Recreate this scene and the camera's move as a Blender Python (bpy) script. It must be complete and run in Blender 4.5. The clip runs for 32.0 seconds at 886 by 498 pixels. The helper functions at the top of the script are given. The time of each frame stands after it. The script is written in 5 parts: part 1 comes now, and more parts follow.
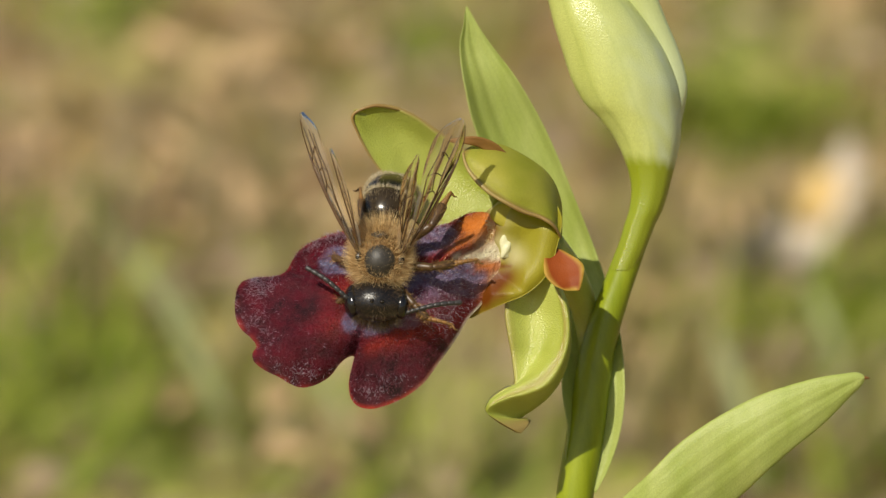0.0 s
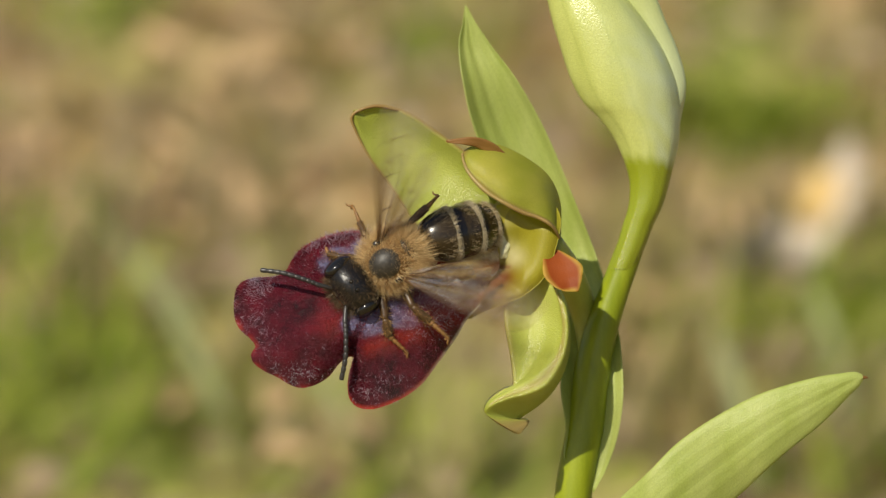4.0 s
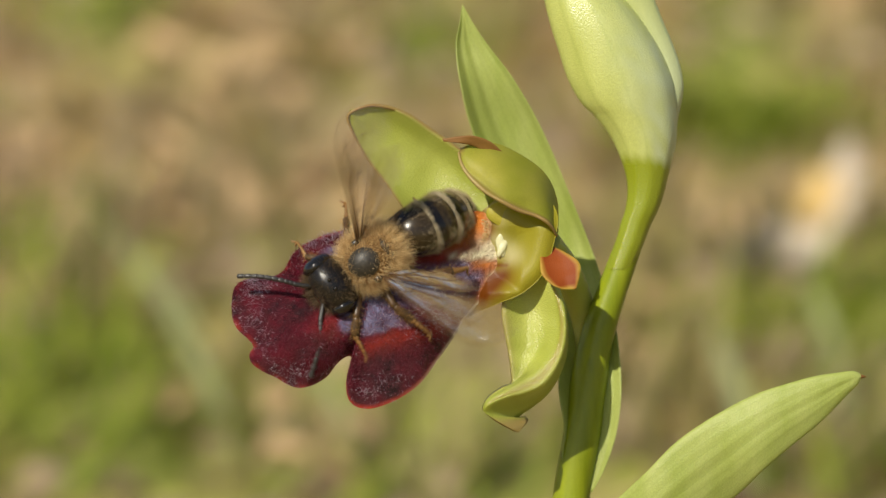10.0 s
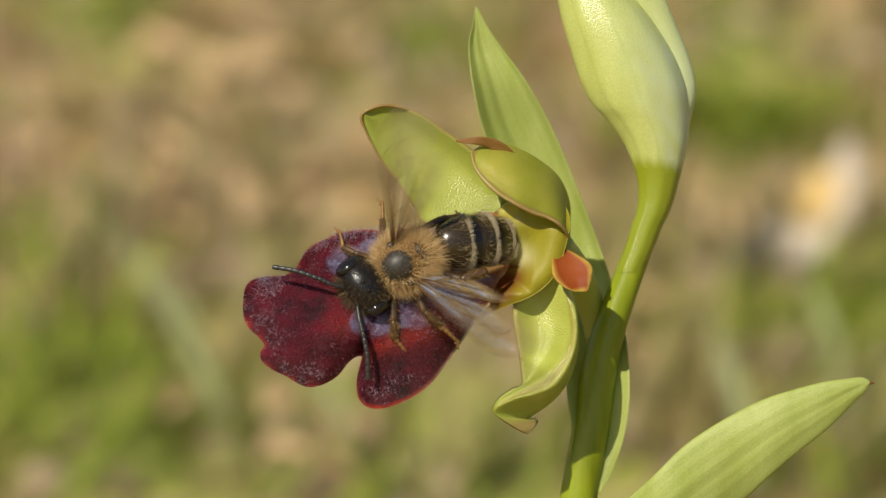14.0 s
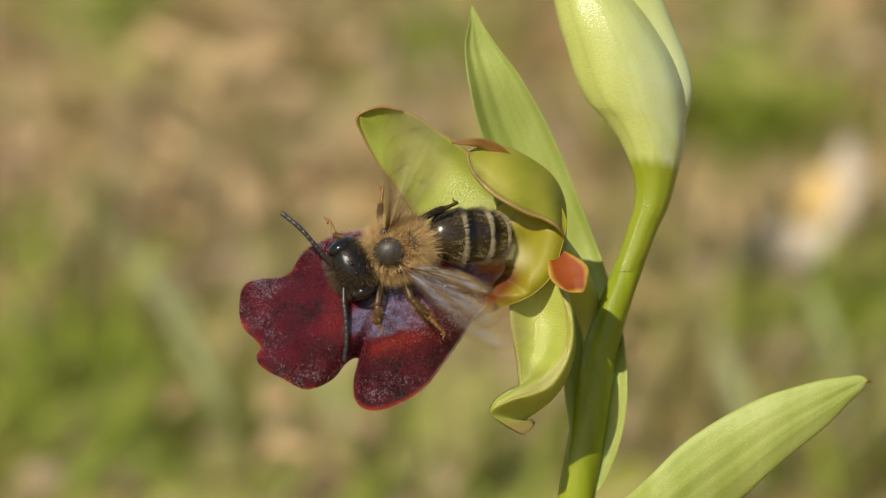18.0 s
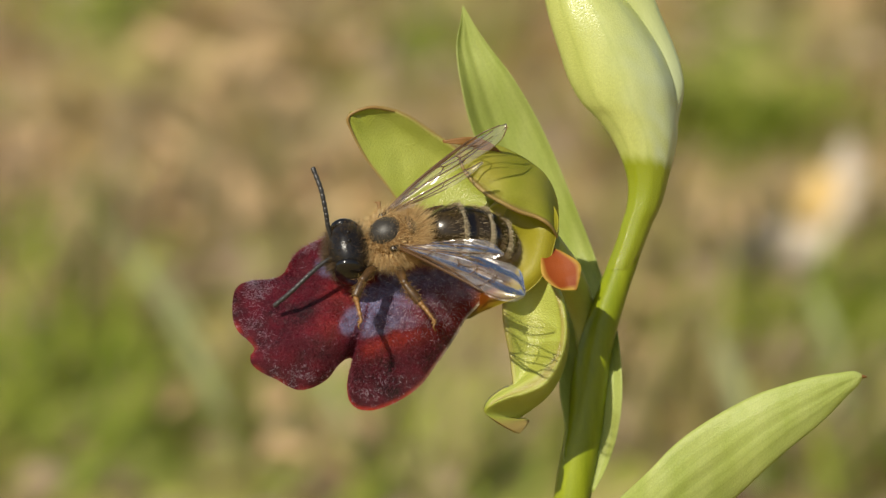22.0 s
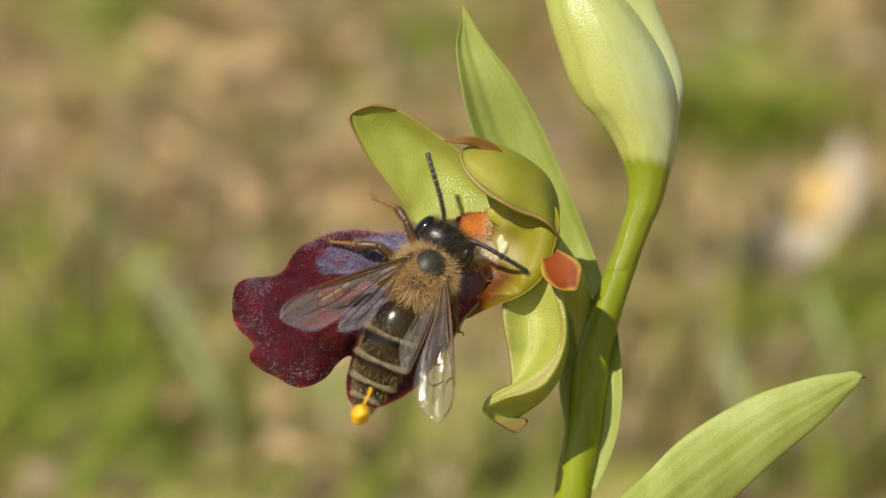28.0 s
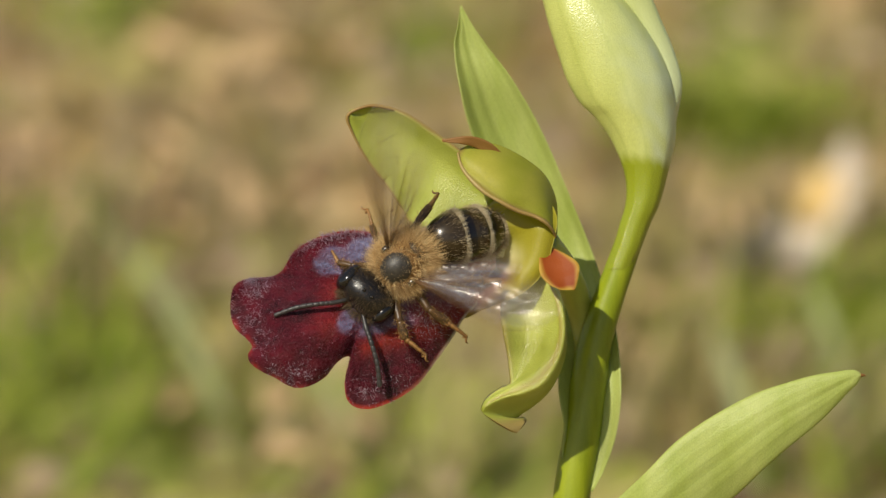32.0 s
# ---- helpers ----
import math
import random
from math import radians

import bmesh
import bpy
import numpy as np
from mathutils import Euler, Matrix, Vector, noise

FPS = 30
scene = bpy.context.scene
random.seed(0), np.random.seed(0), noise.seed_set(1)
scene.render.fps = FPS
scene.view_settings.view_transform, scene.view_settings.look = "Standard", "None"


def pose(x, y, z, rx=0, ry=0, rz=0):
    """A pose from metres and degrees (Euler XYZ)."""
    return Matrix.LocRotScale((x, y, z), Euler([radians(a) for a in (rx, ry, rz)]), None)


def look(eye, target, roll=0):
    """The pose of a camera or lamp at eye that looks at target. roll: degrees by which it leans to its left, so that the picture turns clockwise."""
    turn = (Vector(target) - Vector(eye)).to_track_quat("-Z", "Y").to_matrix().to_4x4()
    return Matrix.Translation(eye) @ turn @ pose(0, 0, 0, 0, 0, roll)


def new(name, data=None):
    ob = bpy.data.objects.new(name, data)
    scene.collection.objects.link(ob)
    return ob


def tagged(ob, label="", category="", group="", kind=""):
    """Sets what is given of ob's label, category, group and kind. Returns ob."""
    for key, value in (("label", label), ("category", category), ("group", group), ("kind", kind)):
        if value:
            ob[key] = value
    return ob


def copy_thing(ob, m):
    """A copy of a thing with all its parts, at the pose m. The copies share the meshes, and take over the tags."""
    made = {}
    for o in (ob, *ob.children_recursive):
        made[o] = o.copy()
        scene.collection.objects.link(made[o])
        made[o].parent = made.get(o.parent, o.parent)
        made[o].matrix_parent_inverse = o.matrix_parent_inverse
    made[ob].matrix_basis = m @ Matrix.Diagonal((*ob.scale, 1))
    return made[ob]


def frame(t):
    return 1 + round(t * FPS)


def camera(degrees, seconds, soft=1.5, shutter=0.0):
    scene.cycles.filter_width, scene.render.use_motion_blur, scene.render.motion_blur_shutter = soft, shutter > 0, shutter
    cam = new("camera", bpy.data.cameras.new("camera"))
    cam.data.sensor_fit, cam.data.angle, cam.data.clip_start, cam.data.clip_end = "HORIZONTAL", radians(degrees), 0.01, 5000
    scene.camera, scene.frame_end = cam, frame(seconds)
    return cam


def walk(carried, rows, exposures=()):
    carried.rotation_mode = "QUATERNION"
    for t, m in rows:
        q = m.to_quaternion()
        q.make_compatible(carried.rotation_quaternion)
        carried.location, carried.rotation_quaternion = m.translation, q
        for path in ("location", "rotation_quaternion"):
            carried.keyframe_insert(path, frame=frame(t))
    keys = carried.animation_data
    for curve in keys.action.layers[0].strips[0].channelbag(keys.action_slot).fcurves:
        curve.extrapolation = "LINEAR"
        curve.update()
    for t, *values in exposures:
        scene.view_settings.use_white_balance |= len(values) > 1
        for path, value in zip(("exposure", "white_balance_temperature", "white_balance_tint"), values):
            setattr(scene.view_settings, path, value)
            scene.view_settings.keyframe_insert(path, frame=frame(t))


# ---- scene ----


# Plan unit: 0.025 mm. u runs right, v down, d away from the lens, on the plane of sharp focus.
U = 2.5e-5
FOCUS = 0.20
TILT = 10.0
EYE_HEIGHT = 0.145

cam = camera(math.degrees(2 * math.atan(784 * U / FOCUS)), 32.0, soft=1.4, shutter=0.5)
CAM = pose(0, 0, EYE_HEIGHT, 90 - TILT, 0, 0)
walk(cam, [(0.0, CAM), (32.0, CAM)])
cam.data.dof.use_dof = True
cam.data.dof.focus_distance = FOCUS + 10 * U
cam.data.dof.aperture_fstop = 74.0

# ---- light ----
TO_SUN = (CAM.to_3x3() @ Vector((-0.39, 0.55, 0.74))).normalized()
sun_data = bpy.data.lights.new("sun", "SUN")
sun_data.energy, sun_data.angle, sun_data.color = 4.6, radians(0.6), (1.0, 0.925, 0.77)
sun = new("sun", sun_data)
sun.matrix_world = look((0, 0, 2), Vector((0, 0, 2)) - TO_SUN)
world = bpy.data.worlds.new("sky")
scene.world = world
world.use_nodes = True
sky = world.node_tree.nodes.new("ShaderNodeTexSky")
sky.sky_type, sky.sun_disc = "NISHITA", False
sky.sun_elevation, sky.sun_rotation = math.asin(TO_SUN.z), math.atan2(TO_SUN.x, TO_SUN.y)
back = world.node_tree.nodes["Background"]
back.inputs[1].default_value = 0.075
world.node_tree.links.new(sky.outputs[0], back.inputs[0])
scene.view_settings.exposure = 0.03


# ---- helpers for shapes ----
def at(u, v, d=0.0):
    k = (FOCUS + d * U) / FOCUS
    return CAM @ Vector(((u - 784) * U * k, (441 - v) * U * k, -(FOCUS + d * U)))


def on_ground(u, v):
    """The place on the ground behind the plan point (u, v)."""
    eye = CAM.translation
    way = at(u, v) - eye
    p = eye + way * (-eye.z / way.z)
    return Vector((p.x, p.y, 0))


def spline(points, n, closed=False):
    """n points along a smooth curve through the given ones."""
    p = np.array(points, float)
    m = len(p)
    if closed:
        idx = np.arange(-1, m + 2) % m
    else:
        idx = None
    ext = p[idx] if closed else np.vstack([2 * p[0] - p[1], p, 2 * p[-1] - p[-2]])
    spans = m if closed else m - 1
    out = []
    for k in range(n):
        s = spans * k / (n if closed else n - 1)
        i = min(int(s), spans - 1)
        f = s - i
        a, b, c, e = ext[i], ext[i + 1], ext[i + 2], ext[i + 3]
        out.append(0.5 * (2 * b + (c - a) * f + (2 * a - 5 * b + 4 * c - e) * f * f + (3 * b - a - 3 * c + e) * f ** 3))
    return np.array(out)


def mesh_of(name, verts, faces, smooth=True):
    me = bpy.data.meshes.new(name)
    me.from_pydata([tuple(v) for v in verts], [], [tuple(f) for f in faces])
    me.update()
    if smooth:
        me.polygons.foreach_set("use_smooth", [True] * len(me.polygons))
    return me


def part(name, me, material, parent, label="", origin=(0, 0, 0)):
    """One mesh as a part under a thing or under a part."""
    ob = new(name, me)
    me.materials.append(material)
    ob.parent = parent
    ob.location = origin
    if label:
        ob["label"] = label
    return ob


def grid_faces(rows, cols, closed=False):
    faces = []
    span = cols if closed else cols - 1
    for i in range(rows - 1):
        for j in range(span):
            k = (j + 1) % cols
            faces.append((i * cols + j, i * cols + k, (i + 1) * cols + k, (i + 1) * cols + j))
    return faces


def tube_data(points, radii, sides=10, n=None, flat=1.0):
    """Vertices and faces of a round-ended tube along a smooth curve."""
    n = n or 4 * len(points)
    c = spline(points, n)
    r = np.interp(np.linspace(0, 1, n), np.linspace(0, 1, len(radii)), radii)
    tan = np.gradient(c, axis=0)
    tan /= np.linalg.norm(tan, axis=1)[:, None] + 1e-12
    side = np.cross(tan[0], (0.31, 0.22, 0.92))
    side /= np.linalg.norm(side)
    verts = []
    for i in range(n):
        side = side - tan[i] * np.dot(side, tan[i])
        side /= np.linalg.norm(side) + 1e-12
        up = np.cross(tan[i], side)
        for j in range(sides):
            a = 2 * math.pi * j / sides
            verts.append(c[i] + r[i] * (math.cos(a) * side + flat * math.sin(a) * up))
    faces = grid_faces(n, sides, True)
    k = len(verts)
    verts += [c[0] - tan[0] * r[0] * 0.5, c[-1] + tan[-1] * r[-1] * 0.5]
    for j in range(sides):
        faces.append((k, (j + 1) % sides, j))
        faces.append((k + 1, (n - 1) * sides + j, (n - 1) * sides + (j + 1) % sides))
    return verts, faces


def joined(*pieces):
    verts, faces = [], []
    for v, f in pieces:
        k = len(verts)
        verts += list(v)
        faces += [tuple(i + k for i in face) for face in f]
    return verts, faces


def ball_data(centre, radii, rings=18, sides=28, shape=None):
    """An ellipsoid; shape(direction) scales its radius."""
    verts = []
    for i in range(rings + 1):
        th = math.pi * i / rings
        for j in range(sides):
            ph = 2 * math.pi * j / sides
            n = (math.cos(th), math.sin(th) * math.cos(ph), math.sin(th) * math.sin(ph))
            k = shape(n) if shape else 1.0
            verts.append([centre[a] + radii[a] * n[a] * k for a in range(3)])
    return verts, grid_faces(rings + 1, sides, True)


def hair_data(roots, ways, lengths, width, bend=0.35, rng=None):
    """Many tapering hairs, each of two bent joints."""
    rng = rng or np.random.default_rng(3)
    roots, ways = np.array(roots, float), np.array(ways, float)
    n = len(roots)
    ways /= np.linalg.norm(ways, axis=1)[:, None] + 1e-12
    rnd = rng.normal(size=(n, 3))
    side = np.cross(ways, rnd)
    side /= np.linalg.norm(side, axis=1)[:, None] + 1e-12
    curl = np.cross(side, ways) * bend
    ln = np.array(lengths)[:, None]
    mid = roots + ways * ln * 0.55 + curl * ln * 0.12
    tip = roots + ways * ln + curl * ln * 0.45
    w = side * width
    verts = np.stack([roots - w, roots + w, mid + w * 0.7, mid - w * 0.7, tip], axis=1).reshape(-1, 3)
    faces = []
    for i in range(n):
        k = 5 * i
        faces += [(k, k + 1, k + 2, k + 3), (k + 3, k + 2, k + 4)]
    return verts, faces


def blade_data(left, right, cup=0.0, rows=40, cols=15, thick=7.0, wave=0.0, seed=0, fold=None):
    """A leaf-like body between two edges given in plan units (u, v, d); cup bulges its middle away from the lens."""
    lft, rgt = spline(left, rows), spline(right, rows)
    front, rear = [], []
    for i in range(rows):
        f = i / (rows - 1)
        wid = np.linalg.norm(rgt[i] - lft[i])
        for j in range(cols):
            s = j / (cols - 1)
            p = lft[i] * (1 - s) + rgt[i] * s
            h = 1 - (2 * s - 1) ** 2
            p[2] += cup * wid * h
            if fold:
                p[2] += fold(f, s) * wid
            if wave:
                p[2] += wave * noise.noise(Vector((f * 5 + seed, s * 3, seed * 1.7)))
            t = thick * (0.25 + 0.75 * h ** 0.5)
            front.append(at(p[0], p[1], p[2] - t * 0.5))
            rear.append(at(p[0], p[1], p[2] + t * 0.5))
    verts = front + rear
    k = len(front)
    ff = grid_faces(rows, cols)
    faces = ff + [tuple(k + a for a in reversed(f)) for f in ff]
    edge = [i * cols for i in range(rows)] + [(rows - 1) * cols + j for j in range(1, cols)]
    edge += [i * cols + cols - 1 for i in range(rows - 2, -1, -1)] + [j for j in range(cols - 2, 0, -1)]
    for a, b in zip(edge, edge[1:] + edge[:1]):
        faces.append((a, b, k + b, k + a))
    return verts, faces


def moved(data, base):
    verts, faces = data
    return [Vector(v) - Vector(base) for v in verts], faces


# ---- materials ----
def nodes_of(name):
    m = bpy.data.materials.new(name)
    m.use_nodes = True
    n = m.node_tree.nodes
    return m, n, m.node_tree.links, n["Principled BSDF"]


def coords(n, links, scale, stretch=(1, 1, 1)):
    tc = n.new("ShaderNodeTexCoord")
    mp = n.new("ShaderNodeMapping")
    mp.inputs["Scale"].default_value = tuple(scale * s for s in stretch)
    links.new(tc.outputs["Object"], mp.inputs["Vector"])
    return mp.outputs[0]


def noise_tex(n, links, vec, scale=1.0, detail=4.0, rough=0.55):
    t = n.new("ShaderNodeTexNoise")
    t.inputs["Scale"].default_value, t.inputs["Detail"].default_value, t.inputs["Roughness"].default_value = scale, detail, rough
    links.new(vec, t.inputs["Vector"])
    return t.outputs["Fac"]


def ramp(n, links, fac, stops):
    r = n.new("ShaderNodeValToRGB")
    e = r.color_ramp.elements
    while len(e) < len(stops):
        e.new(0.5)
    for el, (p, c) in zip(e, stops):
        el.position, el.color = p, (*c, 1)
    links.new(fac, r.inputs["Fac"])
    return r.outputs["Color"]


def mix(n, links, fac, a, b, kind="MIX"):
    x = n.new("ShaderNodeMix")
    x.data_type, x.blend_type = "RGBA", kind
    for sock, val in ((x.inputs["Factor"], fac), (x.inputs["A"], a), (x.inputs["B"], b)):
        if isinstance(val, (int, float)):
            sock.default_value = val
        elif isinstance(val, tuple):
            sock.default_value = (*val, 1)
        else:
            links.new(val, sock)
    return x.outputs["Result"]


def bump(n, links, bsdf, height, strength, dist):
    b = n.new("ShaderNodeBump")
    b.inputs["Strength"].default_value, b.inputs["Distance"].default_value = strength, dist
    links.new(height, b.inputs["Height"])
    links.new(b.outputs[0], bsdf.inputs["Normal"])


def through_light(m, n, links, bsdf, colour, share):
    """Lets part of the light pass through a thin leaf."""
    tr = n.new("ShaderNodeBsdfTranslucent")
    mx = n.new("ShaderNodeMixShader")
    mx.inputs[0].default_value = share
    if isinstance(colour, tuple):
        tr.inputs["Color"].default_value = (*colour, 1)
    else:
        links.new(colour, tr.inputs["Color"])
    links.new(bsdf.outputs[0], mx.inputs[1])
    links.new(tr.outputs[0], mx.inputs[2])
    links.new(mx.outputs[0], n["Material Output"].inputs["Surface"])


def plant_material(name, dark, light, gloss=0.42, share=0.3, rim=None, stretch=(1, 1, 1), grain=1.0, spec=0.5, veins=0.0, tint_and_glare=None):
    m, n, links, b = nodes_of(name)
    big = noise_tex(n, links, coords(n, links, 300, stretch), 1.0, 2)
    fine = noise_tex(n, links, coords(n, links, 22000, (1, 1, 0.4) if veins else (1, 1, 1)), 1.0, 2, 0.6)
    col = ramp(n, links, big, [(0.3, dark), (0.7, light)])
    speck = ramp(n, links, fine, [(0.35, (0.90, 0.905, 0.86)), (0.68, (1.08, 1.08, 1.07))])
    col = mix(n, links, 0.8, col, speck, "MULTIPLY")
    cells = n.new("ShaderNodeTexVoronoi")
    cells.inputs["Scale"].default_value = 15000
    links.new(coords(n, links, 1.0), cells.inputs["Vector"])
    height = cells.outputs["Distance"]
    if veins:
        v = n.new("ShaderNodeAttribute")
        v.attribute_name = "across"
        wob = n.new("ShaderNodeMath")
        wob.operation = "MULTIPLY_ADD"
        wob.inputs[1].default_value = 0.012
        links.new(big, wob.inputs[0])
        links.new(v.outputs["Fac"], wob.inputs[2])
        w = n.new("ShaderNodeMath")
        w.operation = "PINGPONG"
        w.inputs[1].default_value = 0.5 / veins
        links.new(wob.outputs[0], w.inputs[0])
        k = n.new("ShaderNodeMath")
        k.operation = "MULTIPLY"
        k.inputs[1].default_value = 2.0 * veins
        links.new(w.outputs[0], k.inputs[0])
        line = ramp(n, links, k.outputs[0], [(0.0, (0.82, 0.86, 0.74)), (0.2, (1.0, 1.0, 1.0))])
        col = mix(n, links, 0.5, col, line, "MULTIPLY")
    if tint_and_glare:
        w = n.new("ShaderNodeAttribute")
        w.attribute_name = "tint_and_glare"
        col = mix(n, links, w.outputs["Fac"], col, tint_and_glare)
    if rim:
        a = n.new("ShaderNodeAttribute")
        a.attribute_name = "rim"
        col = mix(n, links, a.outputs["Fac"], col, rim)
    links.new(col, b.inputs["Base Color"])
    b.inputs["Roughness"].default_value = gloss
    b.inputs["Specular IOR Level"].default_value = spec
    bump(n, links, b, height, min(1.0, 0.17 * grain), 2.2e-5 * max(1.0, grain / 5.0))
    through_light(m, n, links, b, col, share)
    return m


MAT_STEM = plant_material("stem_green", (0.235, 0.295, 0.008), (0.335, 0.39, 0.016), 0.36, 0.2, stretch=(6, 6, 0.5), grain=1.3)
MAT_BRACT = plant_material("bract_green", (0.45, 0.53, 0.12), (0.56, 0.62, 0.20), 0.40, 0.4, None, (3, 3, 0.6), 4.0, 0.45, 9)
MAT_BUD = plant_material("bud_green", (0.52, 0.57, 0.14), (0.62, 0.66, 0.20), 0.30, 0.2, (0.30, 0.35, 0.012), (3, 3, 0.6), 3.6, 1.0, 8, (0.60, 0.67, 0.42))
MAT_SEPAL = plant_material("sepal_green", (0.42, 0.47, 0.055), (0.64, 0.68, 0.16), 0.29, 0.35, (0.44, 0.33, 0.10), grain=5.6, spec=0.8)
MAT_HOOD = plant_material("hood_green", (0.42, 0.46, 0.035), (0.66, 0.62, 0.12), 0.46, 0.6, (0.42, 0.28, 0.09), grain=3.5)
MAT_MARGIN = plant_material("margin_brown", (0.36, 0.22, 0.07), (0.50, 0.40, 0.14), 0.42, 0.3, grain=3.0)
MAT_COLUMN = plant_material("column_yellow", (0.36, 0.32, 0.014), (0.50, 0.45, 0.035), 0.46, 0.4, (0.20, 0.052, 0.001), grain=3.0, tint_and_glare=(0.72, 0.67, 0.32))
MAT_STIGMA = plant_material("stigma_white", (0.80, 0.78, 0.46), (0.86, 0.85, 0.62), 0.10, 0.2, grain=3.0, spec=0.8)
MAT_ANTHER = plant_material("anther_tan", (0.52, 0.46, 0.05), (0.66, 0.58, 0.10), 0.40, 0.4, grain=3.0)
MAT_BROWN_PETAL = plant_material("petal_brown", (0.20, 0.08, 0.02), (0.38, 0.21, 0.05), 0.5, 0.2)
MAT_PETAL = plant_material("petal_orange", (0.15, 0.020, 0.005), (0.32, 0.070, 0.010), 0.55, 0.2, (0.54, 0.38, 0.06), spec=0.2, grain=1.6)


def lip_material():
    m, n, links, b = nodes_of("lip_velvet")
    at_node = n.new("ShaderNodeAttribute")
    at_node.attribute_name = "pattern"
    sep = n.new("ShaderNodeSeparateColor")
    links.new(at_node.outputs["Color"], sep.inputs[0])
    big = noise_tex(n, links, coords(n, links, 900), 1.0, 4)
    fine = noise_tex(n, links, coords(n, links, 7000), 1.0, 3, 0.75)
    base = ramp(n, links, big, [(0.3, (0.018, 0.0004, 0.003)), (0.7, (0.125, 0.0014, 0.012))])
    warm = mix(n, links, sep.outputs[2], base, (0.66, 0.19, 0.018))
    mirror = ramp(n, links, big, [(0.32, (0.10, 0.07, 0.13)), (0.50, (0.20, 0.21, 0.36)), (0.70, (0.17, 0.12, 0.18))])
    col = mix(n, links, sep.outputs[0], warm, mirror)
    col = mix(n, links, sep.outputs[1], col, (0.50, 0.040, 0.014))
    col = mix(n, links, at_node.outputs["Alpha"], col, (0.88, 0.83, 0.56))
    speck = ramp(n, links, fine, [(0.40, (0.86, 0.84, 0.84)), (0.64, (1.18, 1.18, 1.18))])
    plain = n.new("ShaderNodeMath")
    plain.operation = "MULTIPLY_ADD"
    plain.inputs[1].default_value, plain.inputs[2].default_value = -0.65, 0.8
    links.new(sep.outputs[2], plain.inputs[0])
    col = mix(n, links, plain.outputs[0], col, speck, "MULTIPLY")
    links.new(col, b.inputs["Base Color"])
    b.inputs["Roughness"].default_value = 0.27
    b.inputs["Specular IOR Level"].default_value = 0.34
    b.inputs["Coat Weight"].default_value, b.inputs["Coat Roughness"].default_value = 0.08, 0.2
    b.inputs["Sheen Weight"].default_value = 0.05
    b.inputs["Sheen Roughness"].default_value = 0.4
    b.inputs["Sheen Tint"].default_value = (0.9, 0.7, 0.75, 1)
    bump(n, links, b, fine, 1.0, 1.8e-4)
    links.new(b.inputs["Normal"].links[0].from_socket, b.inputs["Coat Normal"])
    return m


def simple(name, colour, rough, var=0.25, scale=3000, spec=0.5, metallic=0.0, coat=0.0, bumpy=0.3):
    m, n, links, b = nodes_of(name)
    f = noise_tex(n, links, coords(n, links, scale), 1.0, 4, 0.65)
    lo = tuple(c * (1 - var) for c in colour)
    hi = tuple(min(1, c * (1 + var)) for c in colour)
    links.new(ramp(n, links, f, [(0.3, lo), (0.7, hi)]), b.inputs["Base Color"])
    b.inputs["Roughness"].default_value, b.inputs["Specular IOR Level"].default_value = rough, spec
    b.inputs["Metallic"].default_value, b.inputs["Coat Weight"].default_value = metallic, coat
    b.inputs["Coat Roughness"].default_value = 0.08
    if bumpy:
        bump(n, links, b, f, bumpy, 0.15 / scale)
    return m


def hair_material(name, a, c, rough=0.5):
    m, n, links, b = nodes_of(name)
    g = n.new("ShaderNodeNewGeometry")
    col = ramp(n, links, g.outputs["Random Per Island"], [(0.0, a), (1.0, c)])
    links.new(col, b.inputs["Base Color"])
    b.inputs["Roughness"].default_value = rough
    through_light(m, n, links, b, col, 0.35)
    return m


MAT_LIP = lip_material()
MAT_LIP_HAIR = hair_material("lip_hair", (0.09, 0.003, 0.013), (0.36, 0.065, 0.105), 0.3)
MAT_FRILL = hair_material("lip_frill", (0.62, 0.40, 0.12), (0.92, 0.84, 0.55), 0.4)
MAT_LIP_PILE = hair_material("lip_pile", (0.38, 0.27, 0.36), (0.80, 0.70, 0.80), 0.3)
MAT_HEAD = simple("bee_head", (0.009, 0.008, 0.008), 0.30, 0.4, 9000, 0.5, bumpy=0.8)
MAT_CUTICLE = simple("bee_cuticle", (0.018, 0.014, 0.010), 0.25, 0.4, 5000, 0.55, bumpy=0.25)


def tergite_material():
    """Bronze plate with a bare black fore part."""
    m, n, links, b = nodes_of("bee_tergite")
    f = noise_tex(n, links, coords(n, links, 7000), 1.0, 3, 0.65)
    bronze = ramp(n, links, f, [(0.3, (0.018, 0.012, 0.006)), (0.7, (0.046, 0.031, 0.012))])
    a = n.new("ShaderNodeAttribute")
    a.attribute_name = "bare"
    links.new(mix(n, links, a.outputs["Fac"], bronze, (0.007, 0.006, 0.006)), b.inputs["Base Color"])
    b.inputs["Roughness"].default_value, b.inputs["Specular IOR Level"].default_value = 0.24, 0.5
    bump(n, links, b, f, 0.3, 2e-5)
    return m


MAT_TERGITE = tergite_material()
MAT_SCUTUM = simple("bee_scutum", (0.034, 0.029, 0.022), 0.46, 0.6, 9000, 0.45, bumpy=0.9)
MAT_HIDE = simple("bee_hide", (0.16, 0.09, 0.03), 0.7, 0.4, 8000, 0.3, bumpy=0.6)
MAT_EYE = simple("bee_eye", (0.010, 0.009, 0.008), 0.16, 0.3, 9000, 0.6, bumpy=0.1)
MAT_ANTENNA = simple("bee_antenna", (0.030, 0.028, 0.026), 0.38, 0.4, 6000)
MAT_LEG = simple("bee_leg", (0.075, 0.040, 0.014), 0.4, 0.5, 4000)
MAT_TARSUS = simple("bee_tarsus", (0.22, 0.11, 0.03), 0.45, 0.4, 4000)
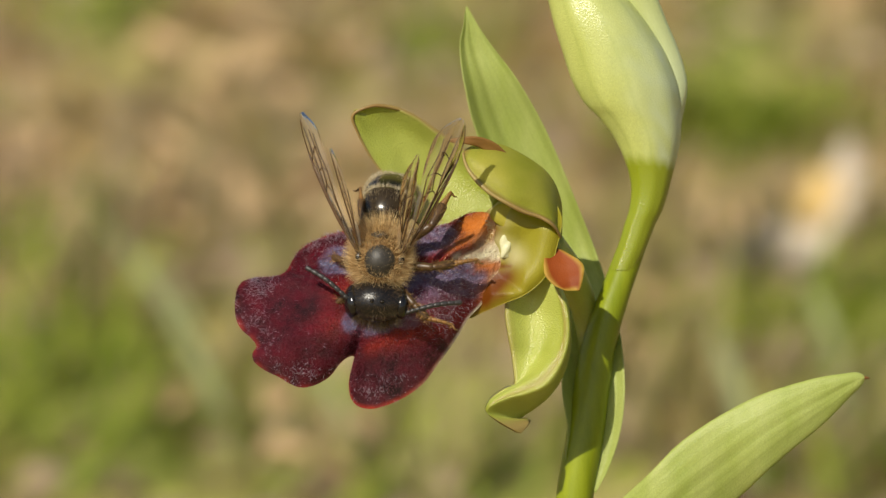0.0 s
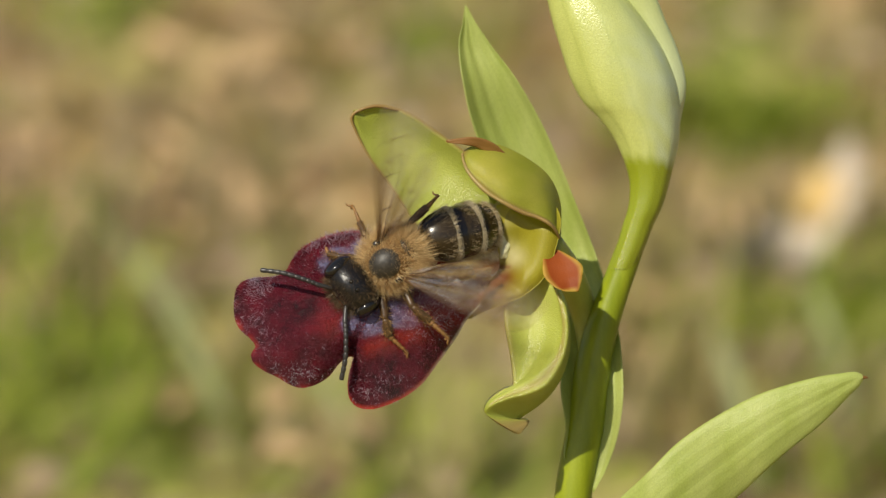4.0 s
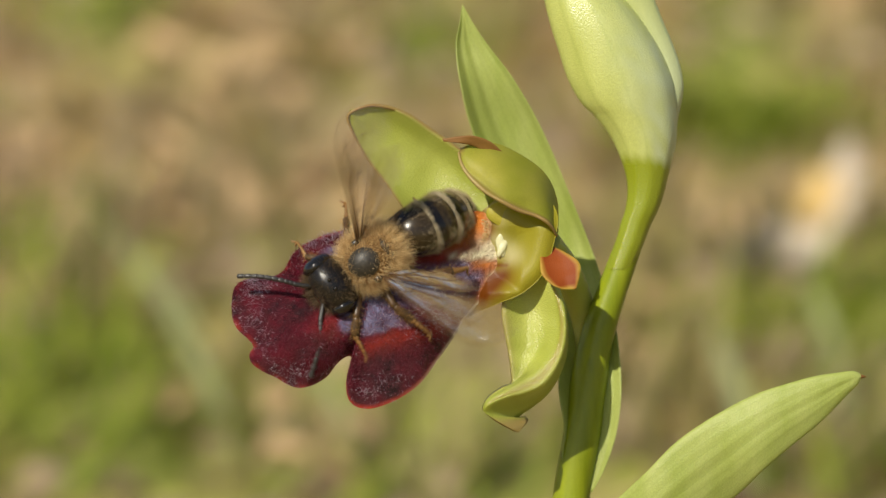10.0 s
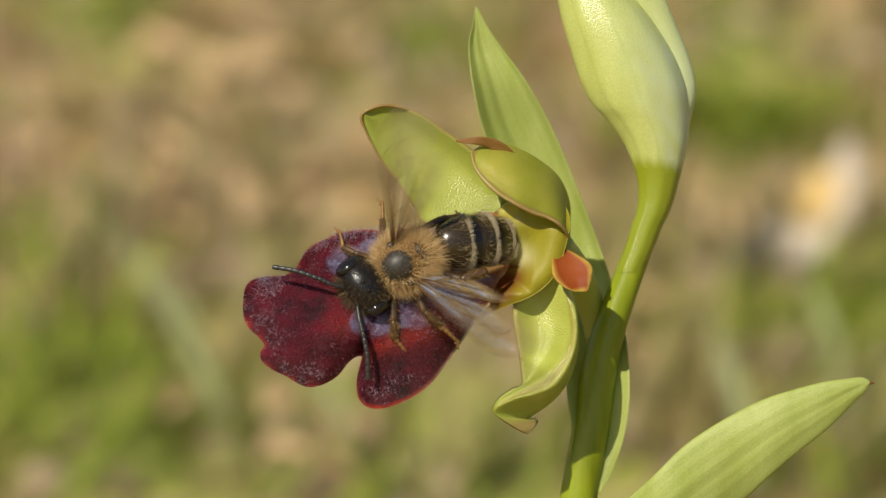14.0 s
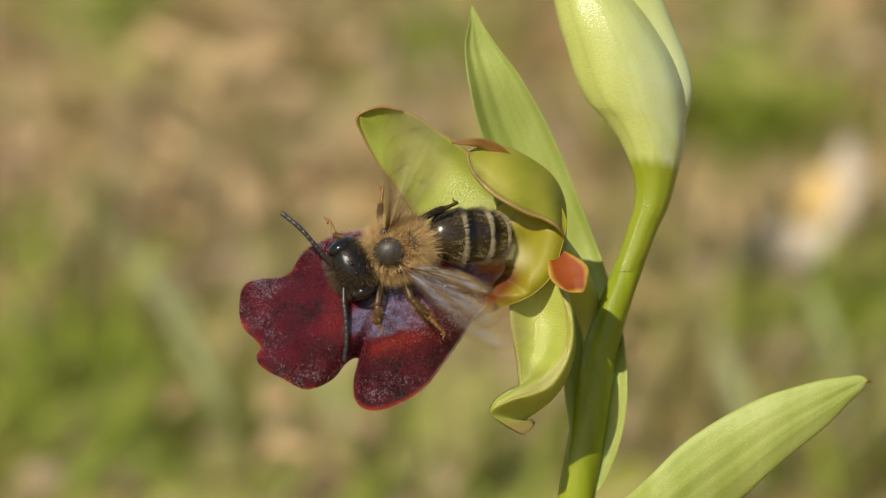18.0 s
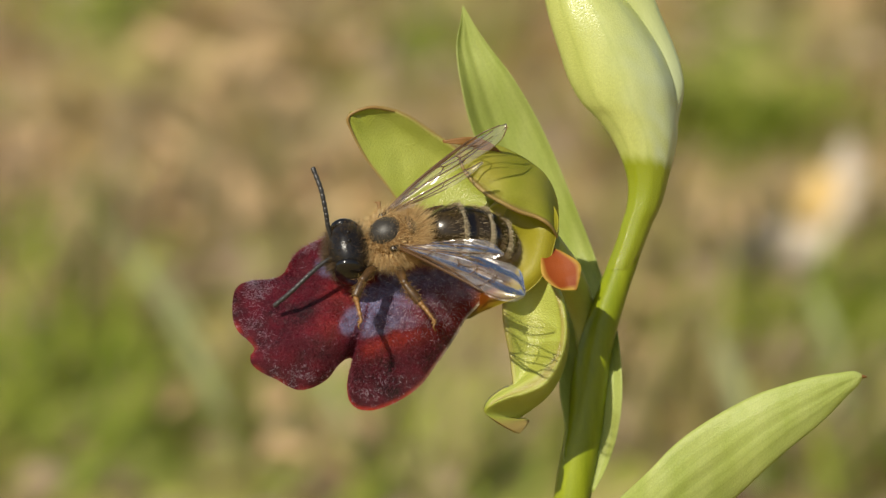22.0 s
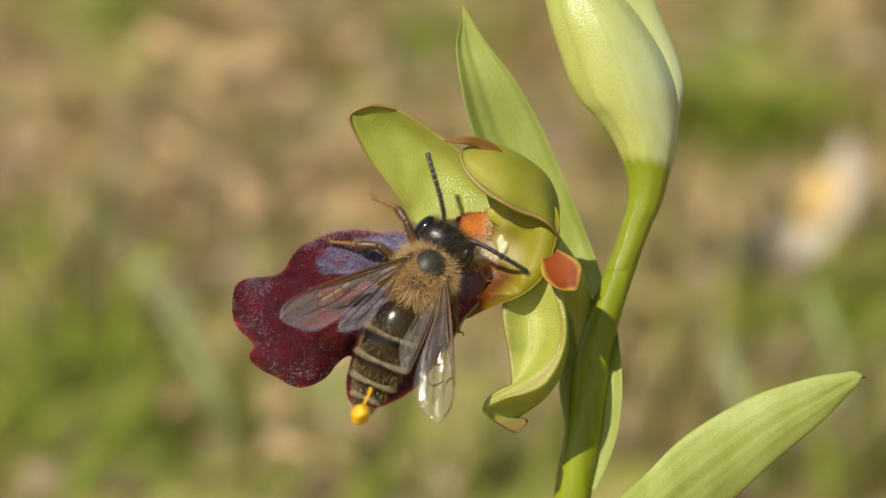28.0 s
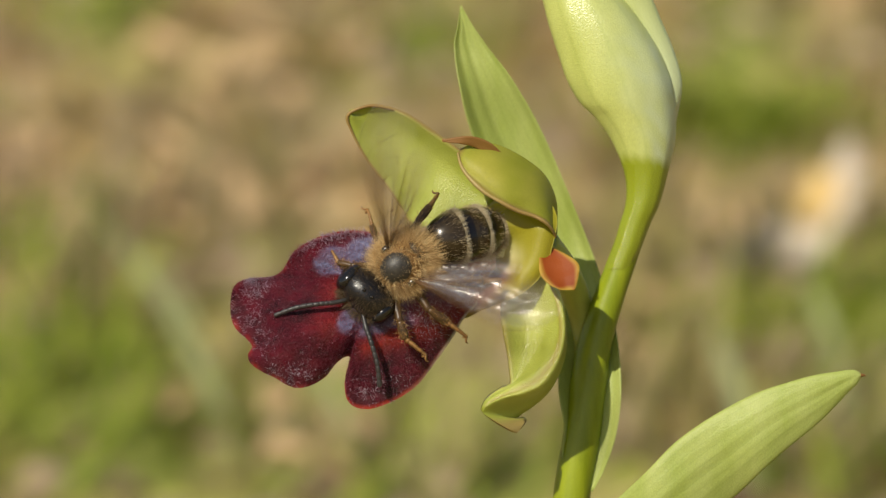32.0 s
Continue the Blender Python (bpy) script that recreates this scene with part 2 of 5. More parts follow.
MAT_LEG_HAIR = hair_material("bee_leg_hair", (0.28, 0.14, 0.04), (0.66, 0.42, 0.15))
MAT_FUR = hair_material("bee_fur", (0.37, 0.19, 0.05), (0.98, 0.79, 0.43))
MAT_FACE_FUR = hair_material("bee_face_fur", (0.03, 0.022, 0.014), (0.26, 0.17, 0.08))
MAT_DARK_HAIR = hair_material("bee_dark_hair", (0.16, 0.11, 0.045), (0.66, 0.52, 0.30))
MAT_BAND = hair_material("bee_band", (0.40, 0.32, 0.18), (0.80, 0.72, 0.52))
MAT_VEIN = simple("wing_vein", (0.09, 0.045, 0.015), 0.35, 0.3, 4000)
MAT_POLLEN = simple("pollen_yellow", (0.80, 0.46, 0.015), 0.5, 0.2, 7000, bumpy=0.8)


def wing_material():
    m, n, links, b = nodes_of("wing_membrane")
    f = noise_tex(n, links, coords(n, links, 1700, (0.14, 1, 1)), 1.0, 2)
    b.inputs["Base Color"].default_value = (0.70, 0.64, 0.58, 1)
    b.inputs["Roughness"].default_value = 0.16
    b.inputs["Specular IOR Level"].default_value = 0.9
    bump(n, links, b, f, 1.0, 2.4e-4)
    tr = n.new("ShaderNodeBsdfTransparent")
    tr.inputs["Color"].default_value = (0.95, 0.91, 0.85, 1)
    gl = n.new("ShaderNodeBsdfGlossy")
    gl.inputs["Roughness"].default_value = 0.19
    gl.inputs["Color"].default_value = (0.88, 0.84, 0.82, 1)
    links.new(b.inputs["Normal"].links[0].from_socket, gl.inputs["Normal"])
    fr = n.new("ShaderNodeFresnel")
    fr.inputs["IOR"].default_value = 1.6
    a = n.new("ShaderNodeMixShader")
    a.inputs[0].default_value = 0.12
    links.new(tr.outputs[0], a.inputs[1])
    links.new(b.outputs[0], a.inputs[2])
    c = n.new("ShaderNodeMixShader")
    links.new(fr.outputs[0], c.inputs[0])
    links.new(a.outputs[0], c.inputs[1])
    links.new(gl.outputs[0], c.inputs[2])
    links.new(c.outputs[0], n["Material Output"].inputs["Surface"])
    return m


MAT_WING = wing_material()


def ground_material():
    m, n, links, b = nodes_of("soil_and_moss")
    vec = coords(n, links, 1.0)
    a = n.new("ShaderNodeAttribute")
    a.attribute_name = "moss"
    wide = coords(n, links, 1.0, (1, 0.2, 1))
    mid = noise_tex(n, links, wide, 70, 3)
    hue = noise_tex(n, links, wide, 38, 2)
    fine = noise_tex(n, links, vec, 400, 5, 0.7)
    soil = ramp(n, links, mid, [(0.34, (0.17, 0.115, 0.040)), (0.5, (0.30, 0.21, 0.075)), (0.64, (0.55, 0.395, 0.195))])
    soil = mix(n, links, ramp(n, links, hue, [(0.42, (0, 0, 0)), (0.58, (1, 1, 1))]), soil, mix(n, links, 1.0, soil, (1.12, 0.95, 0.90), "MULTIPLY"))
    moss = ramp(n, links, mid, [(0.38, (0.12, 0.15, 0.014)), (0.60, (0.40, 0.42, 0.07))])
    col = mix(n, links, a.outputs["Fac"], soil, moss)
    speck = ramp(n, links, fine, [(0.3, (0.6, 0.58, 0.55)), (0.7, (1.3, 1.3, 1.3))])
    col = mix(n, links, 0.7, col, speck, "MULTIPLY")
    links.new(col, b.inputs["Base Color"])
    b.inputs["Roughness"].default_value = 0.95
    bump(n, links, b, fine, 0.6, 0.002)
    return m


MAT_GROUND = ground_material()
MAT_GRASS = hair_material("grass_green", (0.17, 0.23, 0.015), (0.36, 0.40, 0.05), 0.55)
MAT_GRASS_PALE = hair_material("grass_olive", (0.26, 0.23, 0.06), (0.46, 0.40, 0.16), 0.6)
MAT_STRAW = hair_material("straw", (0.28, 0.21, 0.10), (0.45, 0.36, 0.20), 0.6)
MAT_STALK = simple("grass_leaf", (0.30, 0.32, 0.14), 0.5, 0.15, 300, 0.4)
MAT_LITTER = simple("dry_leaf", (0.50, 0.345, 0.18), 0.8, 0.25, 250, 0.3)
MAT_DAISY = simple("daisy_white", (0.56, 0.48, 0.38), 0.6, 0.06, 800, 0.3)
MAT_DISC = simple("daisy_disc", (0.62, 0.43, 0.17), 0.7, 0.2, 2500, 0.3, bumpy=0.8)
# dark tone of the lump that stands in for the daisy's shadow
MAT_DAISY_SHADE = simple("stone", (0.10, 0.085, 0.08), 0.8, 0.3, 400, 0.3)
MAT_CRUMB = hair_material("crumbs", (0.12, 0.07, 0.03), (0.62, 0.47, 0.32), 0.9)


# ---- the orchid ----
BASE = at(1010, 1000, 220)
BASE = Vector((BASE.x, BASE.y + 0.004, 0.0))
PIVOT = at(1000, 470, 80)
orchid = tagged(new("orchid"), "green bee orchid plant with one open dark red flower", "orchid")
orchid.location = BASE


def plant_part(name, data, material, label="", parent=None):
    if parent is None:
        return part(name, mesh_of(name, *moved(data, BASE)), material, orchid, label)
    return part(name, mesh_of(name, *moved(data, PIVOT)), material, parent, label)


def rim_attribute(ob, rows, cols, width=0.06, ends=0.0):
    """Marks the margin of a blade."""
    me = ob.data
    a = me.attributes.new("rim", "FLOAT", "POINT")
    vals = []
    for k in range(2):
        for i in range(rows):
            f = i / (rows - 1)
            for j in range(cols):
                s = j / (cols - 1)
                e = min(s, 1 - s)
                x = max(0.0, 1 - e / width)
                x = max(x, min(1.0, max(0.0, (f - 1 + ends) / max(ends, 1e-6)))) if ends else x
                vals.append(min(1.0, x) * (0.75 + 0.5 * noise.noise(Vector((f * 9, s * 7, 1.3)))))
    a.data.foreach_set("value", vals)


def across_attribute(ob, rows, cols, layers=2):
    """Runs from edge to edge of a blade, for its veins."""
    vals = [j / (cols - 1) for _ in range(layers) for _ in range(rows) for j in range(cols)]
    ob.data.attributes.new("across", "FLOAT", "POINT").data.foreach_set("value", vals)


# stem: one line from the ground to the foot of the bud
low = at(1014, 1100, 220)
stem_line = [at(1152, 310, 220), at(1149, 345, 220), at(1143, 385, 220), at(1120, 450, 220), at(1094, 520, 220), at(1070, 590, 220), at(1054, 660, 220), at(1040, 760, 220), at(1019, 880, 220), at(1010, 1000, 220), low,
             Vector((low.x * 0.9 + BASE.x * 0.1, low.y, low.z * 0.6)), Vector((BASE.x, BASE.y, 0.002)), Vector((BASE.x, BASE.y, -0.004))]
plant_part("stem", tube_data(stem_line, [r * U for r in (20, 24, 25, 25, 27, 30, 33, 34, 34, 36, 40, 44, 46, 46)], 20, 110), MAT_STEM, "smooth yellow-green stem")

# bract behind the open flower
bract_l = [(833, 12, 310), (828, 46, 308), (821, 84, 306), (828, 150, 300), (850, 240, 320), (905, 360, 345), (960, 480, 345), (1000, 600, 260), (997, 692, 206), (1006, 760, 206), (1003, 815, 206), (1022, 868, 206)]
bract_r = [(836, 14, 310), (856, 50, 312), (882, 88, 314), (926, 148, 314), (976, 240, 335), (1030, 372, 350), (1070, 480, 345), (1100, 585, 250), (1109, 690, 208), (1100, 770, 208), (1080, 830, 208), (1056, 876, 208)]


def pleat(f, s):
    """Edges that curl up to the lens, and a shallow keel."""
    return -0.10 * max(0.0, 0.16 - s) / 0.16 - 0.05 * max(0.0, s - 0.9) / 0.1 + 0.035 * math.exp(-((s - 0.42) / 0.10) ** 2) - 0.008 * math.cos(8 * math.pi * s)


o = plant_part("bract", blade_data(bract_l, bract_r, 0.20, 70, 31, 8, 3, 1, pleat), MAT_BRACT, "long pointed pale green bract sheathing the stem")
across_attribute(o, 70, 31)

# low bract that reaches out to the side, with a dried point
low_l = [(1532, 671, 92), (1518, 666, 90), (1490, 669, 88), (1450, 675, 86), (1400, 688, 84), (1350, 704, 84), (1300, 728, 86), (1250, 757, 88), (1200, 793, 92), (1150, 843, 98), (1070, 920, 150), (1016, 1010, 218)]
low_r = [(1534, 679, 92), (1526, 692, 92), (1510, 707, 92), (1482, 736, 92), (1452, 764, 92), (1404, 802, 92), (1354, 845, 94), (1312, 884, 116), (1250, 930, 120), (1180, 975, 130), (1100, 1015, 186), (1032, 1040, 216)]
o = plant_part("bract", blade_data(low_l, low_r, -0.10, 60, 31, 8, 3, 4, lambda f, s: 0.012 * math.exp(-((s - 0.55) / 0.05) ** 2) + 0.0022 * math.cos(12 * math.pi * s)), MAT_BRACT, "broad pale green bract with a pointed tip")
across_attribute(o, 60, 31)
part("dried_tip", mesh_of("dried_tip", *moved(tube_data([at(1528, 677, 91), at(1536, 676, 91), at(1542, 677, 92)], [4 * U, 3 * U, 1.2 * U], 8, 10), BASE)), MAT_BROWN_PETAL, orchid, "shrivelled brown leaf point")

# bud: swollen body on its stalk, half wrapped in its own bract
bud_rows = spline([(1107, 482, 22.5, 22.5), (1124, 440, 25, 24.5), (1137, 402, 27, 26.5), (1147, 378, 29, 29), (1154, 350, 32, 31), (1157, 320, 37, 35), (1156, 285, 47, 42), (1151, 250, 59, 50), (1138, 215, 73, 58), (1125, 190, 85, 64), (1112, 150, 94, 70), (1095, 100, 93, 72), (1073, 50, 86, 70), (1049, 0, 73, 62), (1016, -60, 52, 46), (988, -115, 27, 24), (970, -150, 6, 6)], 84)
verts = []
for u0, v0, half, deep in bud_rows:
    for j in range(48):
        a = 2 * math.pi * j / 48
        k = 1 + 0.012 * math.cos(9 * a) + 0.022 * math.exp(-((a - 2.1) / 0.10) ** 2)
        verts.append(at(u0 + half * k * math.cos(a), v0 + 0.05 * half * math.cos(a), 215 - deep * k * math.sin(a)))
faces = grid_faces(84, 48, True)
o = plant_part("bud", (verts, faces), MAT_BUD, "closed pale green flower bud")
vals = [min(1.0, max(0.0, (v0 + 3 * math.cos(1.7 * j) - 276 - 10 * max(0.0, math.cos(2 * math.pi * j / 48))) / 20)) for _, v0, _, _ in bud_rows for j in range(48)]
o.data.attributes.new("rim", "FLOAT", "POINT").data.foreach_set("value", vals)
across_attribute(o, 84, 48, 1)
# whitish glare painted down the bud's right side, together with its bluish tint
pale_glare = [max(0.0, min(1.0, (v0 + 40) / 160)) * max(0.0, math.cos(2 * math.pi * j / 48 - 0.35)) ** 1.3 * (0.75 + 0.6 * noise.noise(Vector((j * 0.4, v0 * 0.03, 3.0)))) for _, v0, _, _ in bud_rows for j in range(48)]
o.data.attributes.new("tint_and_glare", "FLOAT", "POINT").data.foreach_set("value", [max(0.0, min(0.8, x)) for x in pale_glare])
wrap_l = [(1010, -150, 220), (1060, -60, 220), (1098, 0, 222), (1130, 46, 224), (1158, 92, 226), (1176, 140, 226), (1184, 200, 226), (1184, 250, 228), (1178, 310, 232)]
wrap_r = [(1090, -160, 216), (1140, -60, 216), (1171, 0, 218), (1188, 42, 220), (1206, 86, 222), (1220, 132, 224), (1223, 170, 226), (1212, 225, 230), (1197, 300, 234)]
o = plant_part("bud_bract", blade_data(wrap_l, wrap_r, -0.22, 40, 13, 9, 1.5, 7), MAT_BUD, "bluish green bract folded round the bud")
across_attribute(o, 40, 13)
o.data.attributes.new("tint_and_glare", "FLOAT", "POINT").data.foreach_set("value", [0.7 * min(1.0, i / 24) for _ in range(2) for i in range(40) for _ in range(13)])

# ---- the open flower ----
def swell(u0, v0, d0, ru, rv, rd, k=None):
    return ball_data((0, 0, 0), (1, 1, 1), 26, 36, k), (u0, v0, d0, ru, rv, rd)


def blob(spec):
    (verts, faces), (u0, v0, d0, ru, rv, rd) = spec
    return [at(u0 + ru * x, v0 + rv * y, d0 + rd * z) for x, y, z in verts], faces


ovary = tube_data([at(1062, 670, 240), at(1050, 570, 244), at(1020, 495, 196), at(980, 440, 124)], [20 * U, 24 * U, 28 * U, 30 * U], 16, 30)
flower = plant_part("flower", moved(ovary, (0, 0, 0)), MAT_SEPAL, "open orchid flower with a dark red lip")
flower.data.transform(Matrix.Translation(BASE - PIVOT))
flower.location = PIVOT - BASE

# lip: three-lobed velvet sheet
LIP_EDGE = [(842, 388), (812, 403), (775, 414), (738, 421), (690, 424), (642, 420), (602, 426), (572, 438), (548, 452), (532, 470), (519, 493), (500, 503), (470, 505), (446, 511), (433, 524), (428, 550), (430, 578), (440, 598), (456, 612), (467, 627), (460, 640), (464, 656),
            (484, 671), (508, 682), (528, 694), (549, 700), (574, 694), (598, 679), (614, 658), (628, 646), (640, 644), (641, 656), (634, 672), (631, 694), (635, 718), (650, 733), (676, 736), (708, 726), (738, 710), (764, 689), (786, 660), (806, 632), (826, 602), (842, 574), (866, 548), (894, 508), (896, 450), (880, 392)]
LIP_C = (672.0, 538.0)


def lip_depth(u, v, s):
    base = 86 * max(0.0, (u - 430) / 470.0) ** 1.4
    edge = 34 * s ** 3 * max(0.0, min(1.0, (880 - u) / 50.0))
    flush = max(0.0, min(1.0, (878 - u) / 50.0))
    ridge = -16 * math.exp(-((v - (452 + 0.05 * (u - 700))) / 34) ** 2) - 22 * math.exp(-((v - (560 - 0.42 * (u - 700))) / 60) ** 2)
    step = 10 * math.exp(-((u - 545) / 14) ** 2) * (1 if v < 505 else 0.3)
    lobes = -14 * math.exp(-(((u - 540) / 70) ** 2 + ((v - 600) / 60) ** 2))
    groove = 10 * math.exp(-((u - 655) / 26) ** 2) * max(0.0, (v - 560) / 100)
    apron = -0.28 * max(0.0, v - 492) * max(0.0, min(1.0, (872 - u) / 110))
    return base + edge + flush * ridge + step + lobes + groove + apron + 3.0 * noise.noise(Vector((u * 0.02, v * 0.02, 0.5)))


def capsule(p, a, b, ra, rb):
    a, b, p = np.array(a, float), np.array(b, float), np.array(p, float)
    f = min(1.0, max(0.0, np.dot(p - a, b - a) / np.dot(b - a, b - a)))
    return np.linalg.norm(p - a - f * (b - a)) - (ra + f * (rb - ra))


def soft(x, w):
    return 1.0 / (1.0 + math.exp(max(-40, min(40, x / w))))


def lip_pattern(u, v, s):
    w = Vector((u * 0.03, v * 0.03, 2.0))
    q = (u + 5 * noise.noise(w) + 3 * noise.noise(w * 4), v + 5 * noise.noise(w + Vector((7, 3, 1))) + 2 * noise.noise(w * 4 + Vector((2, 5, 0))))
    upper = min(capsule(q, (601, 474), (672, 474), 24, 25), capsule(q, (660, 462), (700, 458), 28, 32), capsule(q, (700, 456), (800, 430), 30, 22))
    lower = min(capsule(q, (648, 580), (700, 556), 29, 42), capsule(q, (690, 556), (770, 532), 44, 54), capsule(q, (720, 530), (838, 508), 38, 34))
    joint = capsule(q, (702, 500), (730, 498), 16, 24)
    mirror = soft(min(upper, lower, joint), 1.6)
    stripe = soft(capsule(q, (735, 484), (830, 456), 4, 8), 5)
    mirror *= 1 - 0.8 * stripe
    flush = soft(capsule(q, (770, 568), (812, 560), 24, 16), 14)
    mirror *= 1 - 0.7 * flush
    mirror *= 0.80 + 0.5 * noise.noise(Vector(((u + v) * 0.03, (v - 0.45 * u) * 0.10, 7.0))) - 0.18 * soft(720 - q[0], 22)
    mirror = max(0.0, min(1.0, mirror))
    margin = min(1.0, max(0.0, (s - 0.955) / 0.035)) * (0.18 + 0.5 * soft(600 - u, 20) + 0.5 * noise.noise(Vector((u * 0.05, v * 0.05, 8)))) * soft(u - 800, 14)
    glow = max(0.42 * soft(capsule(q, (612, 528), (668, 516), 12, 12), 9), 0.28 * soft(capsule(q, (600, 590), (640, 556), 16, 16), 12), 0.6 * soft(capsule(q, (668, 626), (740, 604), 9, 12), 7), 0.5 * soft(capsule(q, (740, 604), (800, 590), 12, 8), 9))
    red = max(margin, glow * (1 - mirror), 0.45 * stripe, 0.45 * flush)
    warm = max(soft(capsule(q, (846, 412), (884, 408), 20, 30), 9), 0.7 * soft(capsule(q, (812, 448), (850, 430), 6, 14), 8), soft(capsule(q, (858, 482), (920, 480), 5, 10), 5), 0.55 * soft(capsule(q, (872, 524), (905, 514), 16, 26), 8))
    ridge = soft(capsule(q, (816, 467), (900, 460), 1.5, 9), 2.5)
    bay = soft(capsule(q, (880, 446), (902, 440), 8, 20), 8)
    pale = 0.85 * soft(886 - q[0], 5) * (1 - soft(abs(v - 482) - 10, 3))
    rim = 0.6 * min(1.0, max(0.0, (s - 0.965) / 0.03)) * soft(770 - u, 14) * soft(500 - v, 20)
    return mirror * (1 - warm), red * (1 - warm), warm, max(ridge, bay, pale, rim)


RINGS, AROUND = 72, 260
edge = spline(LIP_EDGE, AROUND, True)
front, rear, pattern = [], [], []
for i in range(RINGS):
    s = (i / (RINGS - 1)) ** 0.8
    for j in range(AROUND):
        u0 = LIP_C[0] + s * (edge[j][0] - LIP_C[0])
        v0 = LIP_C[1] + s * (edge[j][1] - LIP_C[1])
        d0 = lip_depth(u0, v0, s)
        front.append(at(u0, v0, d0))
        rear.append(at(u0, v0, d0 + 3 + 9 * (1 - s ** 4)))
        pattern += lip_pattern(u0, v0, s)
ff = grid_faces(RINGS, AROUND, True)
k = len(front)
faces = ff + [tuple(k + a for a in reversed(f)) for f in ff]
last = (RINGS - 1) * AROUND
side = front[last:] + rear[last:]
faces += [(2 * k + j, 2 * k + AROUND + j, 2 * k + AROUND + (j + 1) % AROUND, 2 * k + (j + 1) % AROUND) for j in range(AROUND)]
lip = plant_part("lip", (front + rear + side, faces), MAT_LIP, "dark maroon velvety lip with a blue-grey mirror and orange rim", flower)
attr = lip.data.attributes.new("pattern", "FLOAT_COLOR", "POINT")
attr.data.foreach_set("color", pattern + pattern + 2 * pattern[4 * last:])

# fine hairs of the lip, longest along the upper margin, palest on the side lobe and in the mirror
rng = np.random.default_rng(11)
dark_set, pale_set = ([], [], []), ([], [], [])
for _ in range(44000):
    j = rng.uniform(0, AROUND)
    s = 0.999 - 0.06 * rng.uniform() if rng.uniform() < 0.045 else math.sqrt(rng.uniform())
    e = edge[int(j)] * (1 - j % 1) + edge[(int(j) + 1) % AROUND] * (j % 1)
    u0, v0 = LIP_C[0] + s * (e[0] - LIP_C[0]), LIP_C[1] + s * (e[1] - LIP_C[1])
    marks = lip_pattern(u0, v0, s)
    if u0 > 850 or max(marks[2], marks[3]) > 0.45:
        continue
    patch = max(0.0, 0.5 + noise.noise(Vector((u0 * 0.035, v0 * 0.035, 5))))
    # the side lobe's white glints are put into the pale hair colour here
    lobe = max(0.0, 1 - ((u0 - 462) / 48) ** 2) * max(0.0, 1 - ((v0 - 560) / 90) ** 2)
    foot = max(0.0, 1 - ((u0 - 690) / 60) ** 2) * max(0.0, 1 - ((v0 - 705) / 40) ** 2)
    brow = soft(v0 - 448, 8) * soft(u0 - 740, 20)
    right = max(0.0, 1 - ((u0 - 790) / 70) ** 2) * max(0.0, 1 - ((v0 - 560) / 60) ** 2)
    heel = max(0.0, 1 - ((u0 - 530) / 70) ** 2) * max(0.0, 1 - ((v0 - 672) / 34) ** 2)
    share = min(1.0, 1.5 * lobe * patch ** 1.3 + 0.8 * (foot + heel) * patch ** 1.3 + 0.85 * brow + 0.6 * right + 0.03 * patch + 0.8 * marks[0] * soft(690 - u0, 16))
    if s < 0.93 and rng.uniform() > 0.45 + 0.55 * s ** 5:
        continue
    if s >= 0.9 and v0 > 540 and rng.uniform() > 0.35:
        continue
    out = np.array((e[0] - LIP_C[0], e[1] - LIP_C[1]), float)
    out /= np.linalg.norm(out)
    d0 = lip_depth(u0, v0, s)
    lean = 0.25 + 0.9 * s ** 6
    p = at(u0, v0, d0)
    q = at(u0 + out[0] * lean + rng.normal() * 0.55, v0 + out[1] * lean + rng.normal() * 0.55, d0 - 1.0)
    pale = rng.uniform() < share
    roots, ways, lens = pale_set if pale else dark_set
    roots.append(p - PIVOT)
    ways.append(q - p)
    lens.append(U * rng.uniform(3, 7) * (1.3 if pale else 1.0) * (1.8 if v0 < 470 and s > 0.9 else (0.6 if s > 0.9 and v0 > 560 else 1.0)))
for name, found, material, words in (("lip_hairs", dark_set, MAT_LIP_HAIR, "fine dark red hairs on the lip"), ("pale_hairs", pale_set, MAT_LIP_PILE, "fine lip hairs, their paleness partly painted glints")):
    hairs = part(name, mesh_of(name, *hair_data(*found, 0.25 * U, 0.6, rng), False), material, flower, words)
    hairs["kind"] = "stuff"

# cream frill where the lip meets the throat
roots, ways, lens = [], [], []
for _ in range(200):
    v0 = rng.uniform(400, 438)
    u0 = np.interp(v0, (398, 420, 446), (876, 882, 872)) - 10 * rng.uniform()
    p = at(u0, v0, lip_depth(u0, v0, 0.98) - 0.5)
    roots.append(p - PIVOT)
    ways.append(at(u0 + 1.0, v0 + rng.normal() * 0.5 + 0.2, lip_depth(u0, v0, 0.98) - 1.3) - p)
    lens.append(U * rng.uniform(5, 13))
frill = part("frill", mesh_of("frill", *hair_data(roots, ways, lens, 0.35 * U, 0.6, rng), False), MAT_FRILL, flower, "cream fringe at the base of the lip")
frill["kind"] = "stuff"

# upper sepal, swept to the side
sep_l = [(872, 425, 122), (800, 424, 120), (750, 408, 116), (728, 377, 110), (704, 341, 106), (668, 294, 98), (641, 245, 86), (634, 216, 78)]
sep_r = [(905, 330, 122), (850, 292, 122), (806, 260, 120), (773, 238, 111), (737, 214, 101), (702, 202, 89), (668, 200, 80), (636, 207, 77)]
o = plant_part("sepal", blade_data(sep_l, sep_r, 0.15, 50, 25, 7, 5, 2, lambda f, s: -0.05 * max(0.0, s - 0.80) / 0.20 + 0.012 * math.cos(9 * s)), MAT_SEPAL, "spreading yellow-green sepal with a brownish edge", flower)
rim_attribute(o, 50, 25, 0.05)
rolled = [p for p in sep_l[3:]] + [p for p in reversed(sep_r[1:-1])]
